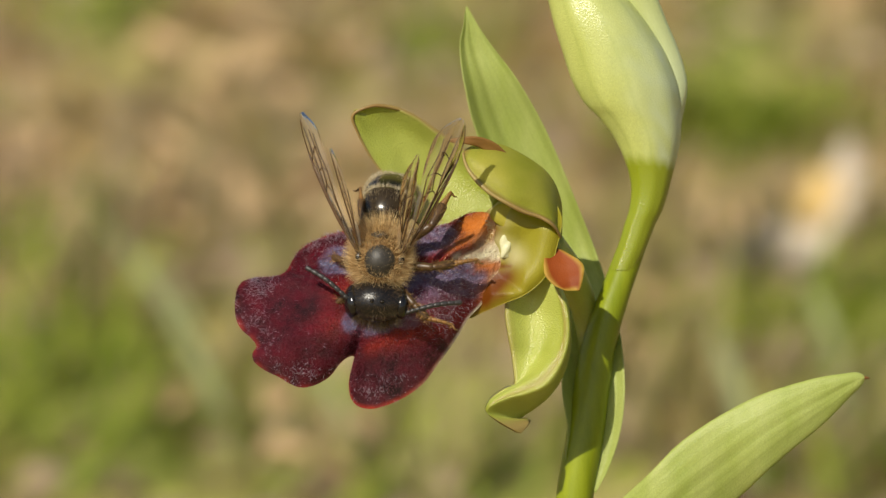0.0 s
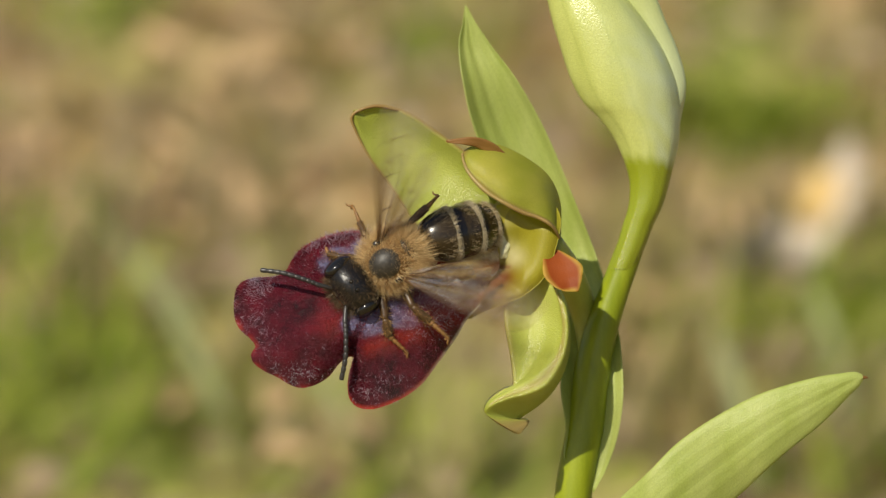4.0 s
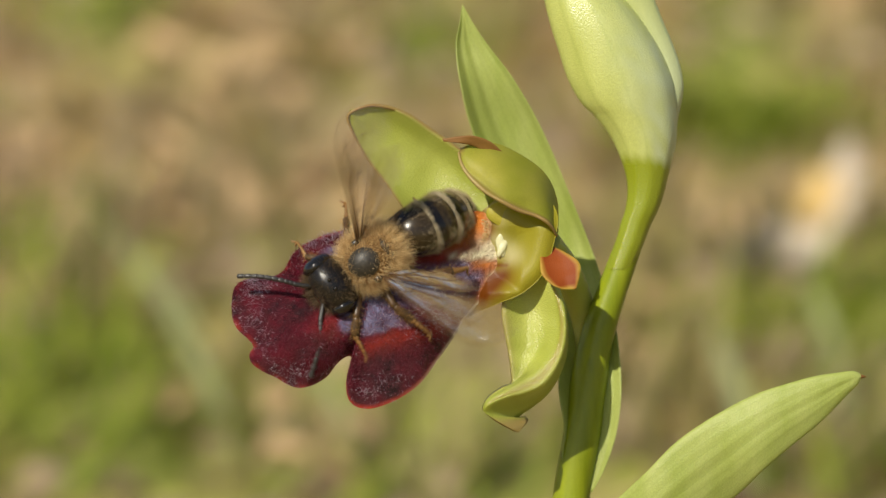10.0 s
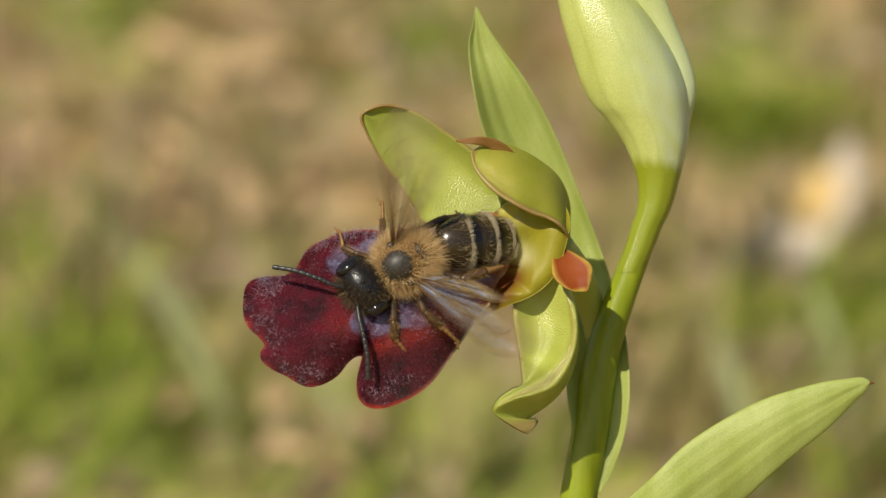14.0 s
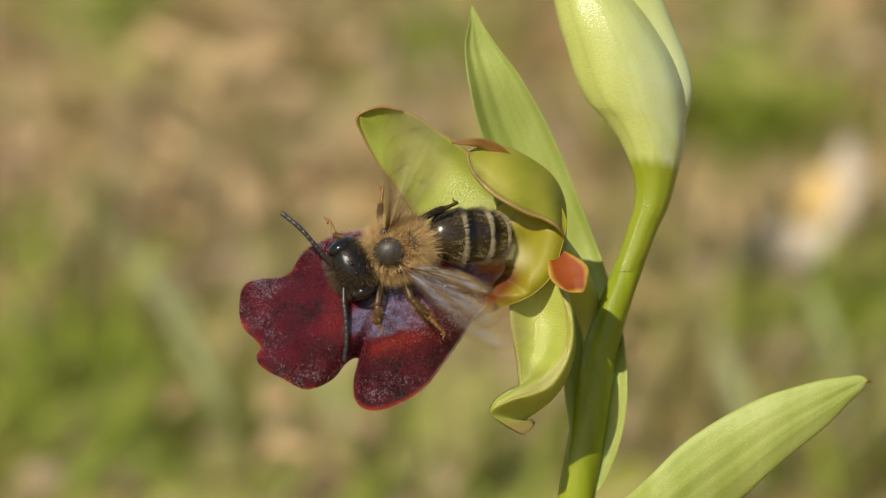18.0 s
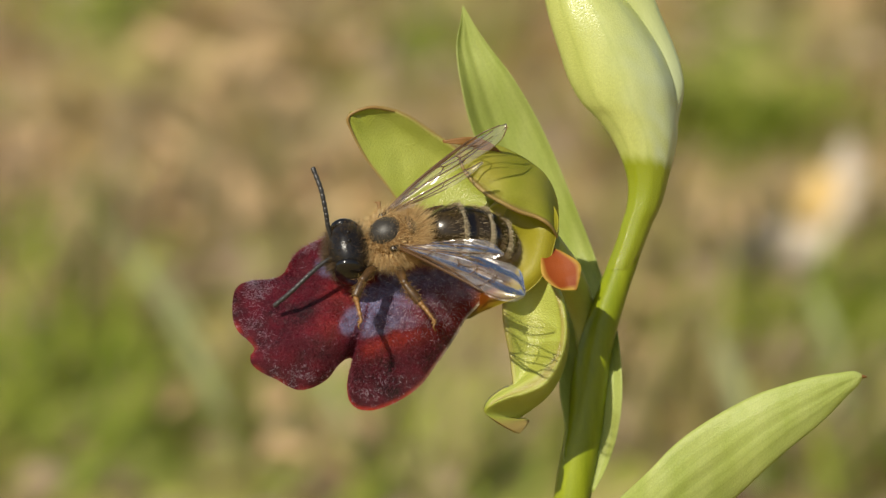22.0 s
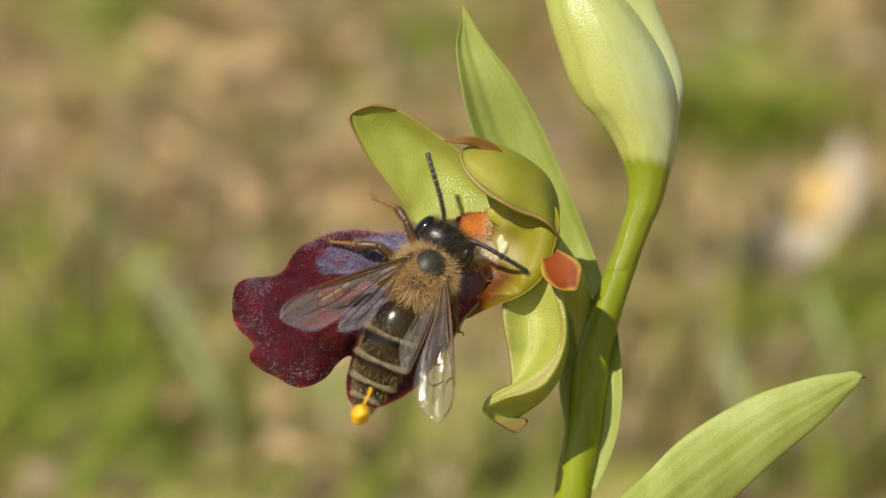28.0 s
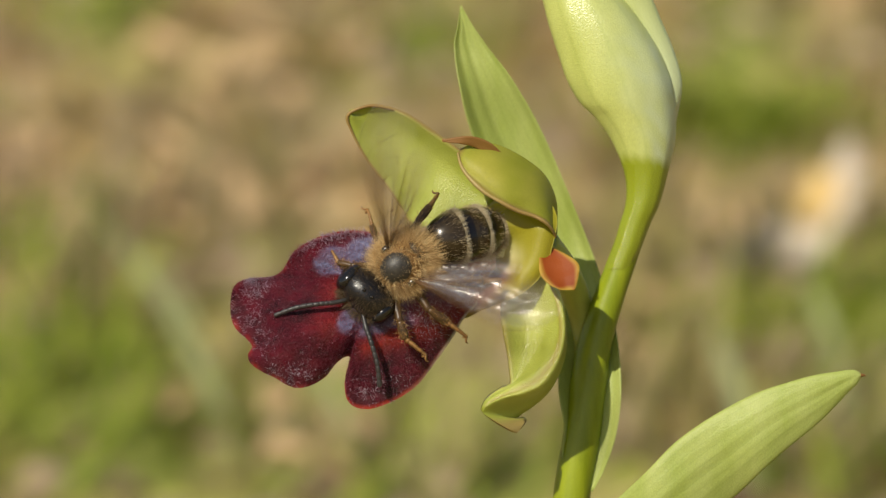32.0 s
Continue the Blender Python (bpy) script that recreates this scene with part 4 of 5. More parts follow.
            tibia = tube_data([mir[1], mir[1] * 0.4 + mir[2] * 0.6, mir[2]], [thick * 0.65, thick, thick * 0.9], 10, 10)
            hip = np.array(mir[0])
            leg = bee_part("leg", shifted(joined(femur, tibia), hip), MAT_LEG, bee, "dark brown hairy leg", tuple(hip))
            line = spline([mir[2], mir[2] * 0.5 + mir[3] * 0.5 + (0, 0, 3), mir[3]], 6)
            joints = [tube_data([a, a * 0.5 + c * 0.5, a * 0.06 + c * 0.94], [thick * q, thick * q * 1.1, thick * q * 1.2], 8, 5) for a, c, q in zip(line[:-1], line[1:], (0.55, 0.45, 0.38, 0.34, 0.3))]
            claw = [tube_data([mir[3], mir[3] + (6, 6 * s * k, -2), mir[3] + (4, 11 * s * k, -9)], [2.2, 1.8, 0.8], 6, 6) for k in (1, -0.4)]
            bee_part("tarsus", shifted(joined(*joints, *claw), hip), MAT_TARSUS, leg, "orange-brown jointed foot")
            roots, ways, lens = [], [], []
            for _ in range(280):
                f = rng.uniform()
                i = 0 if f < 0.4 else (1 if f < 0.75 else 2)
                a, c = mir[i], mir[i + 1]
                g = rng.uniform(0.1, 1.0)
                o = rng.normal(size=3)
                o /= np.linalg.norm(o)
                roots.append(a * (1 - g) + c * g + o * thick * (0.7 if i < 2 else 0.35))
                ways.append(o + 0.5 * (c - a) / np.linalg.norm(c - a))
                lens.append(rng.uniform(6, 15) * (1.1 if i < 2 else 0.4))
            hairs = bee_part("leg_hairs", shifted(hair_data(roots, ways, lens, 0.3, 0.4, rng), hip), MAT_LEG_HAIR, leg, smooth=False)
            hairs["kind"] = "stuff"
    return bee


bee = build_bee()
rival = copy_thing(bee, Matrix())
tagged(rival, "second dark bee with tan fur that fights over the flower", "bee", "bees on the orchid")


def parts_of(thing, name):
    found = [o for o in thing.children_recursive if o.name.split(".")[0] == name]
    return sorted(found, key=lambda o: -o.location.y)


# pollen masses on a bent stalk
pollinium = tagged(new("pollinium"), "club-shaped yellow pollen mass on a thin stalk", "pollen mass")
part("stalk", mesh_of("stalk", *scaled(tube_data([(0, 0, 0), (-14, 0, 10), (-34, 2, 16), (-52, 3, 26)], [3.4, 2.6, 2.6, 4.0], 8, 16))), MAT_POLLEN, pollinium)
part("pollen", mesh_of("pollen", *scaled(ball_data((-60, 3, 40), (19, 16, 26), 16, 24, lambda n: 1 + 0.10 * math.sin(5 * n[0] + 4 * n[1]) * math.sin(6 * n[2])))), MAT_POLLEN, pollinium)

rival_pollinium = copy_thing(pollinium, Matrix())
tagged(rival_pollinium, "yellow pollen mass glued to the second bee's tail", "pollen mass")


# ---- the ground behind ----
def axis(dense0, dense1, step, far, grow=1.35):
    mid = list(np.arange(dense0, dense1 + step / 2, step))
    hi, lo, h = [], [], step
    x = dense1
    while x < far:
        h *= grow
        x += h
        hi.append(x)
    x, h = dense0, step
    while x > -far:
        h *= grow
        x -= h
        lo.append(x)
    return lo[::-1] + mid + hi


def ground_height(x, y):
    r = math.hypot(x, y - 0.6)
    h = 0.0035 * noise.noise(Vector((x * 28, y * 28, 0))) + 0.0016 * noise.noise(Vector((x * 90, y * 90, 4)))
    return h * (1 if r < 1.5 else 1 + 4 * min(1, (r - 1.5) / 30))


xs, ys = axis(-0.24, 0.24, 0.005, 150), axis(0.15, 1.7, 0.006, 150)
verts = [(x, y, ground_height(x, y)) for y in ys for x in xs]
ground = new("ground", mesh_of("ground", verts, grid_faces(len(ys), len(xs))))
ground.data.materials.append(MAT_GROUND)
MOSS = [(60, 700, 190), (60, 430, 90), (250, 820, 200), (560, 800, 190), (760, 830, 170), (900, 830, 150), (1120, 820, 90), (170, 15, 110), (760, 60, 130), (1300, 230, 130), (1420, 620, 170), (1540, 560, 140), (1530, 820, 150), (1300, 60, 130), (900, 300, 120), (430, 480, 90), (700, 640, 100)]
eye = CAM.translation
view = CAM.inverted()
vals = []
for x, y, z in verts:
    q = view @ Vector((x, y, 0))
    m = 0.14
    if q.z < -0.3:
        u0, v0 = 784 - q.x / q.z * FOCUS / U, 441 + q.y / q.z * FOCUS / U
        m = 0.10 + sum(math.exp(-((u0 - a) ** 2 + (v0 - c) ** 2) / (0.6 * r * r)) for a, c, r in MOSS)
    m += 0.35 * noise.noise(Vector((x * 60, y * 40, 9))) + 0.25 * noise.noise(Vector((x * 9, y * 9, 2)))
    vals.append(min(1.0, max(0.0, m)))
ground.data.attributes.new("moss", "FLOAT", "POINT").data.foreach_set("value", vals)
tagged(ground, "dry stony meadow soil with litter and moss", "ground", kind="structure")

rng = np.random.default_rng(21)


def blades(name, clumps, material, label, length, width, lean):
    """Clumps of thin blades: plan point, count, spread in metres."""
    verts, faces = [], []
    for u0, v0, count, spread, tall in clumps:
        c = on_ground(u0, v0)
        for _ in range(count):
            x, y = c.x + rng.normal() * spread, c.y + rng.normal() * spread * 1.6
            h = length * tall * rng.uniform(0.5, 1.2)
            a = rng.uniform(0, 2 * math.pi)
            tip = Vector((math.cos(a) * lean + lean * 0.3, math.sin(a) * lean, 1.0)).normalized() * h
            side = Vector((-math.sin(a), math.cos(a), 0)) * width * rng.uniform(0.6, 1.3)
            root = Vector((x, y, ground_height(x, y) - 0.001))
            k = len(verts)
            for f, wdt in ((0, 0.7), (0.35, 1.0), (0.7, 0.7)):
                sag = Vector((tip.x, tip.y, 0)) * f * f * 0.6
                verts += [root + tip * f + sag - side * wdt, root + tip * f + sag + side * wdt]
            verts.append(root + tip + Vector((tip.x, tip.y, 0)) * 0.6)
            faces += [(k, k + 1, k + 3, k + 2), (k + 2, k + 3, k + 5, k + 4), (k + 4, k + 5, k + 6)]
    ob = new(name, mesh_of(name, verts, faces))
    ob.data.materials.append(material)
    return tagged(ob, label, "grass", kind="stuff")


blades("grass", [(60, 660, 60, 0.014, 1.0), (60, 830, 60, 0.014, 1.0), (20, 450, 24, 0.008, 1.0),
                 (1250, 246, 130, 0.012, 0.8), (1380, 240, 100, 0.010, 0.7), (1400, 640, 50, 0.014, 1.0), (1540, 600, 44, 0.014, 1.0), (840, 870, 30, 0.008, 0.8),
                 (180, 30, 40, 0.012, 0.8), (760, 120, 40, 0.016, 0.8), (1530, 850, 40, 0.012, 0.8)],
       MAT_GRASS, "short yellow-green meadow grass", 0.022, 0.0010, 0.7)
tufts = [(rng.uniform(-60, 1630), rng.uniform(-40, 920), 5, 0.010, rng.uniform(0.7, 1.3)) for _ in range(55)]
blades("thin_grass", tufts, MAT_GRASS_PALE, "thin olive grass blades among the litter", 0.026, 0.0008, 0.45)
blades("dry_grass", [(300, 560, 40, 0.018, 1.2), (220, 420, 30, 0.016, 1.2), (560, 60, 50, 0.020, 0.8), (640, 330, 50, 0.020, 0.8), (1300, 440, 50, 0.018, 0.8), (1250, 720, 40, 0.016, 0.8), (400, 250, 60, 0.022, 0.8),
                     (1150, 800, 20, 0.012, 0.8), (100, 250, 40, 0.02, 0.8)],
       MAT_STRAW, "dry pale grass stalks and litter", 0.024, 0.0010, 1.0)


def grass_leaf(u0, v0, u1, v1, far, half):
    """A long arched grass blade that leans across the view; far: how far beyond the plane of focus its tip is, in plan units."""
    tip = at(u1, v1, far)
    foot = on_ground(u0, v0)
    mid = foot * 0.5 + tip * 0.5 + Vector((0, 0, 0.004))
    line = spline([foot - Vector((0, 0, 0.002)), foot * 0.75 + tip * 0.25 + Vector((0, 0, 0.003)), mid, tip], 24)
    verts = []
    for i, c in enumerate(line):
        f = i / 23
        w = half * min(1.0, 4 * (1 - f) + 0.02) * (0.7 + 0.3 * math.sin(math.pi * f))
        for s in (-1, 0, 1):
            verts.append((c[0] + s * w, c[1] + s * w * 0.4, c[2] + 0.3 * w * s * s))
    me = mesh_of("grass_leaf", [tuple(c - f for c, f in zip(p, foot)) for p in verts], grid_faces(24, 3))
    me.materials.append(MAT_STALK)
    ob = new("grass_leaf", me)
    ob.location = foot
    return tagged(ob, "long pale green grass leaf leaning over the litter", "grass", "long grass leaves")


grass_leaf(430, 810, 130, 330, 19000, 0.0009)
grass_leaf(410, 770, 250, 430, 19500, 0.0007)
grass_leaf(640, 850, 520, 620, 19000, 0.0010)
grass_leaf(1340, 880, 1250, 560, 19000, 0.0014)
grass_leaf(520, 560, 470, 250, 20500, 0.0011)
grass_leaf(120, 620, 200, 330, 20000, 0.0011)
grass_leaf(1180, 420, 1240, 120, 21500, 0.0011)
grass_leaf(1500, 760, 1420, 480, 19500, 0.0012)


def litter(u0, v0, size, turn, colour=MAT_LITTER):
    """A curled dry leaf lying on the soil."""
    c = on_ground(u0, v0)
    verts = []
    for i in range(9):
        f = i / 8
        half = 0.32 * size * math.sin(math.pi * min(1, 0.08 + 0.92 * f)) ** 0.8
        for j in range(7):
            s = j / 3 - 1
            verts.append((size * (f - 0.5), half * s, 0.10 * size * s * s + 0.05 * size * math.sin(3 * f + s)))
    me = mesh_of("dry_leaf", verts, grid_faces(9, 7))
    me.materials.append(colour)
    ob = new("dry_leaf", me)
    ob.matrix_world = Matrix.Translation((c.x, c.y, ground_height(c.x, c.y) + 0.0015)) @ pose(0, 0, 0, 12, -8, turn)
    return tagged(ob, "dry curled pinkish brown leaf lying on the soil", "leaf", "dry leaves on the soil")


for u0, v0, size, turn in ((280, 105, 0.022, 75), (90, 395, 0.018, 30), (310, 420, 0.018, 100), (200, 440, 0.016, 10), (440, 150, 0.026, -30), (110, 200, 0.020, 110), (640, 90, 0.018, 10), (330, 215, 0.022, 50), (520, 330, 0.018, -60),
                           (470, 385, 0.020, 15), (560, 395, 0.018, 70), (1270, 420, 0.018, 30), (1180, 560, 0.016, 80), (270, 760, 0.014, 10), (1170, 690, 0.016, -20), (250, 330, 0.02, 30), (300, 285, 0.02, 80), (430, 335, 0.018, 10), (1520, 480, 0.014, 0), (380, 40, 0.018, 140), (620, 770, 0.016, 30), (540, 850, 0.015, 100), (470, 720, 0.012, 10), (530, 95, 0.022, 120), (30, 260, 0.02, 45), (420, 60, 0.02, 80), (480, 200, 0.018, 20)):
    litter(u0, v0, size * 1.15, turn + 40)

# loose stones and crumbs
verts, faces = [], []
for _ in range(420):
    u0, v0 = rng.uniform(-100, 1668), rng.uniform(-60, 960)
    c = on_ground(u0, v0)
    r = rng.uniform(0.0012, 0.0045) * (0.7 + 0.5 * rng.uniform())
    sq = rng.uniform(0.5, 0.9)
    k = len(verts)
    bv, bf = ball_data((c.x, c.y, ground_height(c.x, c.y) + 0.2 * r), (r, r * rng.uniform(0.6, 1.0), r * sq), 5, 8)
    verts += bv
    faces += [tuple(i + k for i in f) for f in bf]
crumbs = new("gravel", mesh_of("gravel", verts, faces))
crumbs.data.materials.append(MAT_CRUMB)
tagged(crumbs, "small pale and brown stones and soil crumbs", "gravel", kind="stuff")

# a dark lump added under the daisy in place of its shadow
c = on_ground(1440, 512)
stone = new("stone", mesh_of("stone", *ball_data((0, 0, 0), (0.010, 0.008, 0.006), 12, 18, lambda n: 1 + 0.12 * math.sin(4 * n[0] + 3 * n[1]))))
stone.data.materials.append(MAT_DAISY_SHADE)
stone.location = (c.x - 0.006, c.y + 0.016, 0.003)
tagged(stone, "dark grey lump standing in for the daisy's shadow", "stone")

# one daisy, turned half away
c = on_ground(1446, 512)
daisy = tagged(new("daisy"), "small fading white daisy with an orange-yellow disc", "flower")
daisy.location = c
stalk_top = Vector((0.0, 0.0, 0.0160))
part("stalk", mesh_of("stalk", *tube_data([(0, 0, -0.002), (0.0005, 0.0005, 0.006), tuple(stalk_top)], [0.0008, 0.0007, 0.0008], 8, 10)), MAT_GRASS, daisy)
facing = pose(0, 0, 0, 25, -62, 0)
disc = part("disc", mesh_of("disc", *ball_data((0, 0, 0), (0.0056, 0.0056, 0.0048), 10, 18)), MAT_DISC, daisy, "orange-yellow disc")
disc.matrix_local = Matrix.Translation(stalk_top) @ facing
petal_verts = []
for i in range(7):
    f = i / 6
    for j in range(5):
        s = j / 2 - 1
        petal_verts.append((0.0044 + 0.0086 * f, 0.0021 * s * math.sin(math.pi * min(1, 0.25 + 0.7 * f)), 0.0008 * f - 0.0002 * s * s))
petal_mesh = mesh_of("ray", petal_verts, grid_faces(7, 5))
petal_mesh.materials.append(MAT_DAISY)
for i in range(17):
    # the rays are left on one side only
    turned = facing @ pose(0, 0, 0, 0, 0, 360 / 17 * i)
    if turned.col[0].x - 0.7 * turned.col[0].z < -0.3:
        continue
    ray = new("ray", petal_mesh)
    ray.parent = daisy
    ray.matrix_local = Matrix.Translation(stalk_top) @ turned


# ---- what moves ----
class Track:
    """Rows of time and numbers, met by a smooth curve without overshoot."""

    def __init__(self, turns=()):
        self.rows, self.turns = [], turns

    def add(self, *row):
        row = [float(x) for x in row]
        if self.rows:
            for i in self.turns:
                while row[i] - self.rows[-1][i] > 180:
                    row[i] -= 360
                while row[i] - self.rows[-1][i] < -180:
                    row[i] += 360
        self.rows.append(row)

    def at(self, t):
        r = self.rows
        if t <= r[0][0]:
            return r[0][1:]
        if t >= r[-1][0]:
            return r[-1][1:]
        i = max(k for k in range(len(r) - 1) if r[k][0] <= t)
        h = r[i + 1][0] - r[i][0]
        f = (t - r[i][0]) / h
        out = []
        for c in range(1, len(r[i])):
            m = (r[i + 1][c] - r[i][c]) / h

            def slope(k):
                if k <= 0 or k >= len(r) - 1:
                    return 0.0
                a = (r[k][c] - r[k - 1][c]) / (r[k][0] - r[k - 1][0])
                b2 = (r[k + 1][c] - r[k][c]) / (r[k + 1][0] - r[k][0])
                return 0.0 if a * b2 <= 0 else 2 * a * b2 / (a + b2)
            m0, m1 = slope(i) * h, slope(i + 1) * h
            y0, y1 = r[i][c], r[i + 1][c]
            out.append(y0 + f * (m0 + f * (3 * (y1 - y0) - 2 * m0 - m1 + f * (m0 + m1 - 2 * (y1 - y0)))))
        return out


def axes(x, up):
    """A turn whose x axis is x and whose z axis leans to up."""
    x = Vector(x).normalized()
    z = Vector(up)
    z = (z - x * z.dot(x)).normalized()
    y = z.cross(x)
    return Matrix((x, y, z)).transposed().to_4x4()


def facing_way(angle, rise):
    """A direction seen from the lens: angle in its picture plane, rise towards the lens."""
    a, e = radians(angle), radians(rise)
    return Vector((math.cos(a) * math.cos(e), math.sin(a) * math.cos(e), math.sin(e)))


def near_turn(a, ref):
    while a - ref > 180:
        a -= 360
    while a - ref < -180:
        a += 360
    return a


def body_poses(row):
    """Poses of a bee, and of its head, abdomen and antennae on it: u, v, d, angle of head, angle of abdomen, rise of head, rise of abdomen, roll, angles of both antennae."""
    u0, v0, d0, head_a, tail_a, head_e, tail_e, roll, left_a, right_a = row
    front = near_turn(tail_a + 180, head_a)
    line = 0.8 * head_a + 0.2 * front
    rise = 0.55 * head_e - 0.45 * tail_e
    way = facing_way(line, rise)
    up = Matrix.Rotation(radians(roll), 3, way) @ Vector((0, 0, 1))
    turn = axes(way, up)
    place = CAM.inverted() @ at(u0, v0, d0)
    body = CAM @ Matrix.Translation(place) @ turn
    inv = turn.inverted().to_3x3()
    top = inv @ up
    tail = axes(inv @ -facing_way(tail_a, tail_e), (0, 0, 1))
    head_turn = axes(inv @ facing_way(head_a, head_e - 12), (0, 0, 1))
    head = Matrix.Translation(Vector((38, 0, -2)) * U) @ head_turn
    abdomen = Matrix.Translation(Vector((-74, 0, -8)) * U) @ tail
    hinv = (turn @ head_turn).inverted().to_3x3()
    feelers = []
    for s, a in ((1, left_a), (-1, right_a)):
        w = hinv @ facing_way(a, 6)
        feelers.append(Matrix.Translation(Vector((58, 14 * s, 8)) * U) @ axes(w, (0, 0, 1)))
    return body, head, abdomen, feelers[0], feelers[1]


def wing_pose(s, spread, rise, twist):
    """Pose of a wing: spread out from the tail's line, rise above the back, twist about its own length."""
    a, e = radians(180 - s * spread), radians(rise)
    x = Vector((math.cos(a) * math.cos(e), math.sin(a) * math.cos(e), math.sin(e)))
    return Matrix.Translation(Vector((-12, 38 * s, 18)) * U) @ axes(x, (0, 0, 1)) @ Matrix.Rotation(radians(s * twist), 4, "X")


def key_bee(thing, track, wing_track, curl, phase):
    head, abdomen = parts_of(thing, "head")[0], parts_of(thing, "abdomen")[0]
    feelers, wings = parts_of(thing, "antenna"), parts_of(thing, "wing")
    times = sorted({round(i * 0.1, 3) for i in range(321)} | {r[0] for r in track.rows})
    sets = [(t, body_poses(track.at(t))) for t in times]
    for i, ob in enumerate((thing, head, abdomen, feelers[0], feelers[1])):
        walk(ob, [(t, p[i]) for t, p in sets])
    for k, (ob, s) in enumerate(zip(wings, (1, -1))):
        rows = []
        for f in range(961):
            t = f / 30
            w = wing_track.at(t)
            spread, rise, twist, beat = w[3 * k], w[3 * k + 1], w[3 * k + 2], w[6]
            swing = (0, 1, 0, -1)[(f + phase) % 4] * beat
            rows.append((t, wing_pose(s, spread + 40 * swing, rise + 12 * beat + 48 * swing, twist - 30 * swing)))
        walk(ob, rows)
    bends = sorted({round(i * 0.2, 3) for i in range(161)} | {r[0] for r in curl.rows})
    for ob in parts_of(thing, "abdomen")[0].children:
        i = PLATES[ob.data.name]
        if i:
            walk(ob, [(t, curled(i, curl.at(t)[0])) for t in bends])
    for k, leg in enumerate(parts_of(thing, "leg")):
        hip = Matrix.Translation(leg.location)
        rows = []
        for i in range(161):
            t = i * 0.2
            q = Vector((t * 0.9, k * 3.7, phase * 5.1))
            rows.append((t, hip @ pose(0, 0, 0, 16 * noise.noise(q), 8 * noise.noise(q + Vector((0, 0, 9))), 24 * noise.noise(q + Vector((0, 9, 0))))))
        walk(leg, rows)
    return sets


def motions():
    sway = Track()
    sway.add(0.0, -1.4, -3.2, -0.45, -6.7, -6.4, 1.00)
    sway.add(0.5, -2.9, -4.7, -0.45, -8.3, -11.0, 1.00)
    sway.add(1.0, -0.8, -3.4, -0.39, -4.9, -7.5, 1.15)
    sway.add(1.5, -0.3, -4.4, -0.17, -7.4, -7.3, 0.55)
    sway.add(2.0, -4.6, -5.3, -0.43, -7.8, -9.0, 0.59)
    sway.add(2.5, 0.1, -1.6, -0.22, -6.4, -9.5, 0.38)
    sway.add(3.0, -1.7, -3.8, -0.19, -5.8, -6.2, 0.58)
    sway.add(3.5, -4.2, -4.7, -0.35, -6.3, -4.7, 0.92)
    sway.add(5.5, -4.6, -3.8, -0.43, -5.5, -1.2, 1.18)
    sway.add(6.0, -4.0, -4.0, -0.37, -6.9, -4.7, 0.73)
    sway.add(6.5, -6.6, -7.9, -0.22, -2.2, 3.4, 1.19)
    sway.add(7.0, -5.7, -5.4, -0.41, -6.8, -2.8, 0.57)
    sway.add(7.5, -4.6, -3.5, -0.50, -9.9, -4.0, 0.85)
    sway.add(8.0, -5.7, -5.9, -0.42, -4.5, -4.6, 0.57)
    sway.add(8.5, -0.8, -2.2, 0.04, -6.6, -14.2, 0.75)
    sway.add(9.0, 0, 0, 0, 0, 0, 0)
    sway.add(9.5, -5.1, -3.7, -0.44, -6.5, -12.7, 0.61)
    sway.add(10.0, -7.4, -4.8, -0.54, -6.5, -7.3, 0.70)
    sway.add(10.5, -5.4, -4.2, -0.46, -5.5, -5.3, 0.83)
    sway.add(11.0, -6.0, -4.8, -0.31, -5.3, -5.4, 0.69)
    sway.add(11.5, -1.2, -4.6, -0.12, -4.8, -4.6, 0.70)
    sway.add(12.0, 2.7, -0.5, 0.12, -5.9, -5.2, 0.47)
    sway.add(12.5, 3.0, -1.9, 0.08, -4.2, -6.9, 0.53)
    sway.add(13.0, 3.0, -0.4, 0.08, -4.3, -5.4, 0.51)
    sway.add(13.5, 0.6, -4.2, -0.09, -5.5, -7.8, 0.87)
    sway.add(14.0, 5.2, 0.1, 0.21, -3.8, -7.8, 0.61)
    sway.add(14.5, -0.1, -2.2, -0.20, -7.1, -7.0, 0.96)
    sway.add(16.5, 1.3, -2.0, -0.12, -5.7, -7.0, 0.70)
    sway.add(17.0, 5.4, 0.2, -0.05, -4.2, -7.6, 0.64)
    sway.add(17.5, 5.3, -0.1, 0.26, -6.6, -6.9, 0.56)
    sway.add(18.0, 1.4, -1.6, 0.02, -5.3, -4.3, 0.57)
    sway.add(18.5, 5.6, -0.2, -0.07, -6.6, -5.0, 0.65)
    sway.add(19.0, 1.3, -1.3, -0.18, -3.7, -4.9, 0.75)
    sway.add(19.5, 2.9, -0.7, -0.20, -5.2, -5.5, 0.77)
    sway.add(20.0, 1.9, 0.1, -0.26, -3.7, -3.2, 0.84)
    sway.add(20.5, -0.9, -2.5, -0.24, -6.1, -3.1, 0.41)
    sway.add(21.0, -1.8, -2.8, -0.18, -5.2, -1.7, 0.76)
    sway.add(21.5, -4.7, -4.5, -0.50, -6.5, -2.8, 0.66)
    sway.add(22.0, -5.4, -4.1, -0.60, -7.1, -6.1, 0.54)
    sway.add(22.5, -5.3, -3.6, -0.48, -6.3, -3.9, 0.83)
    sway.add(23.0, -5.9, -4.8, -0.54, -6.6, -5.8, 0.68)
    sway.add(23.5, -2.7, -4.7, -0.35, -4.7, -4.7, 0.92)
    sway.add(24.0, -1.4, -5.1, -0.24, -7.3, -8.1, 0.61)
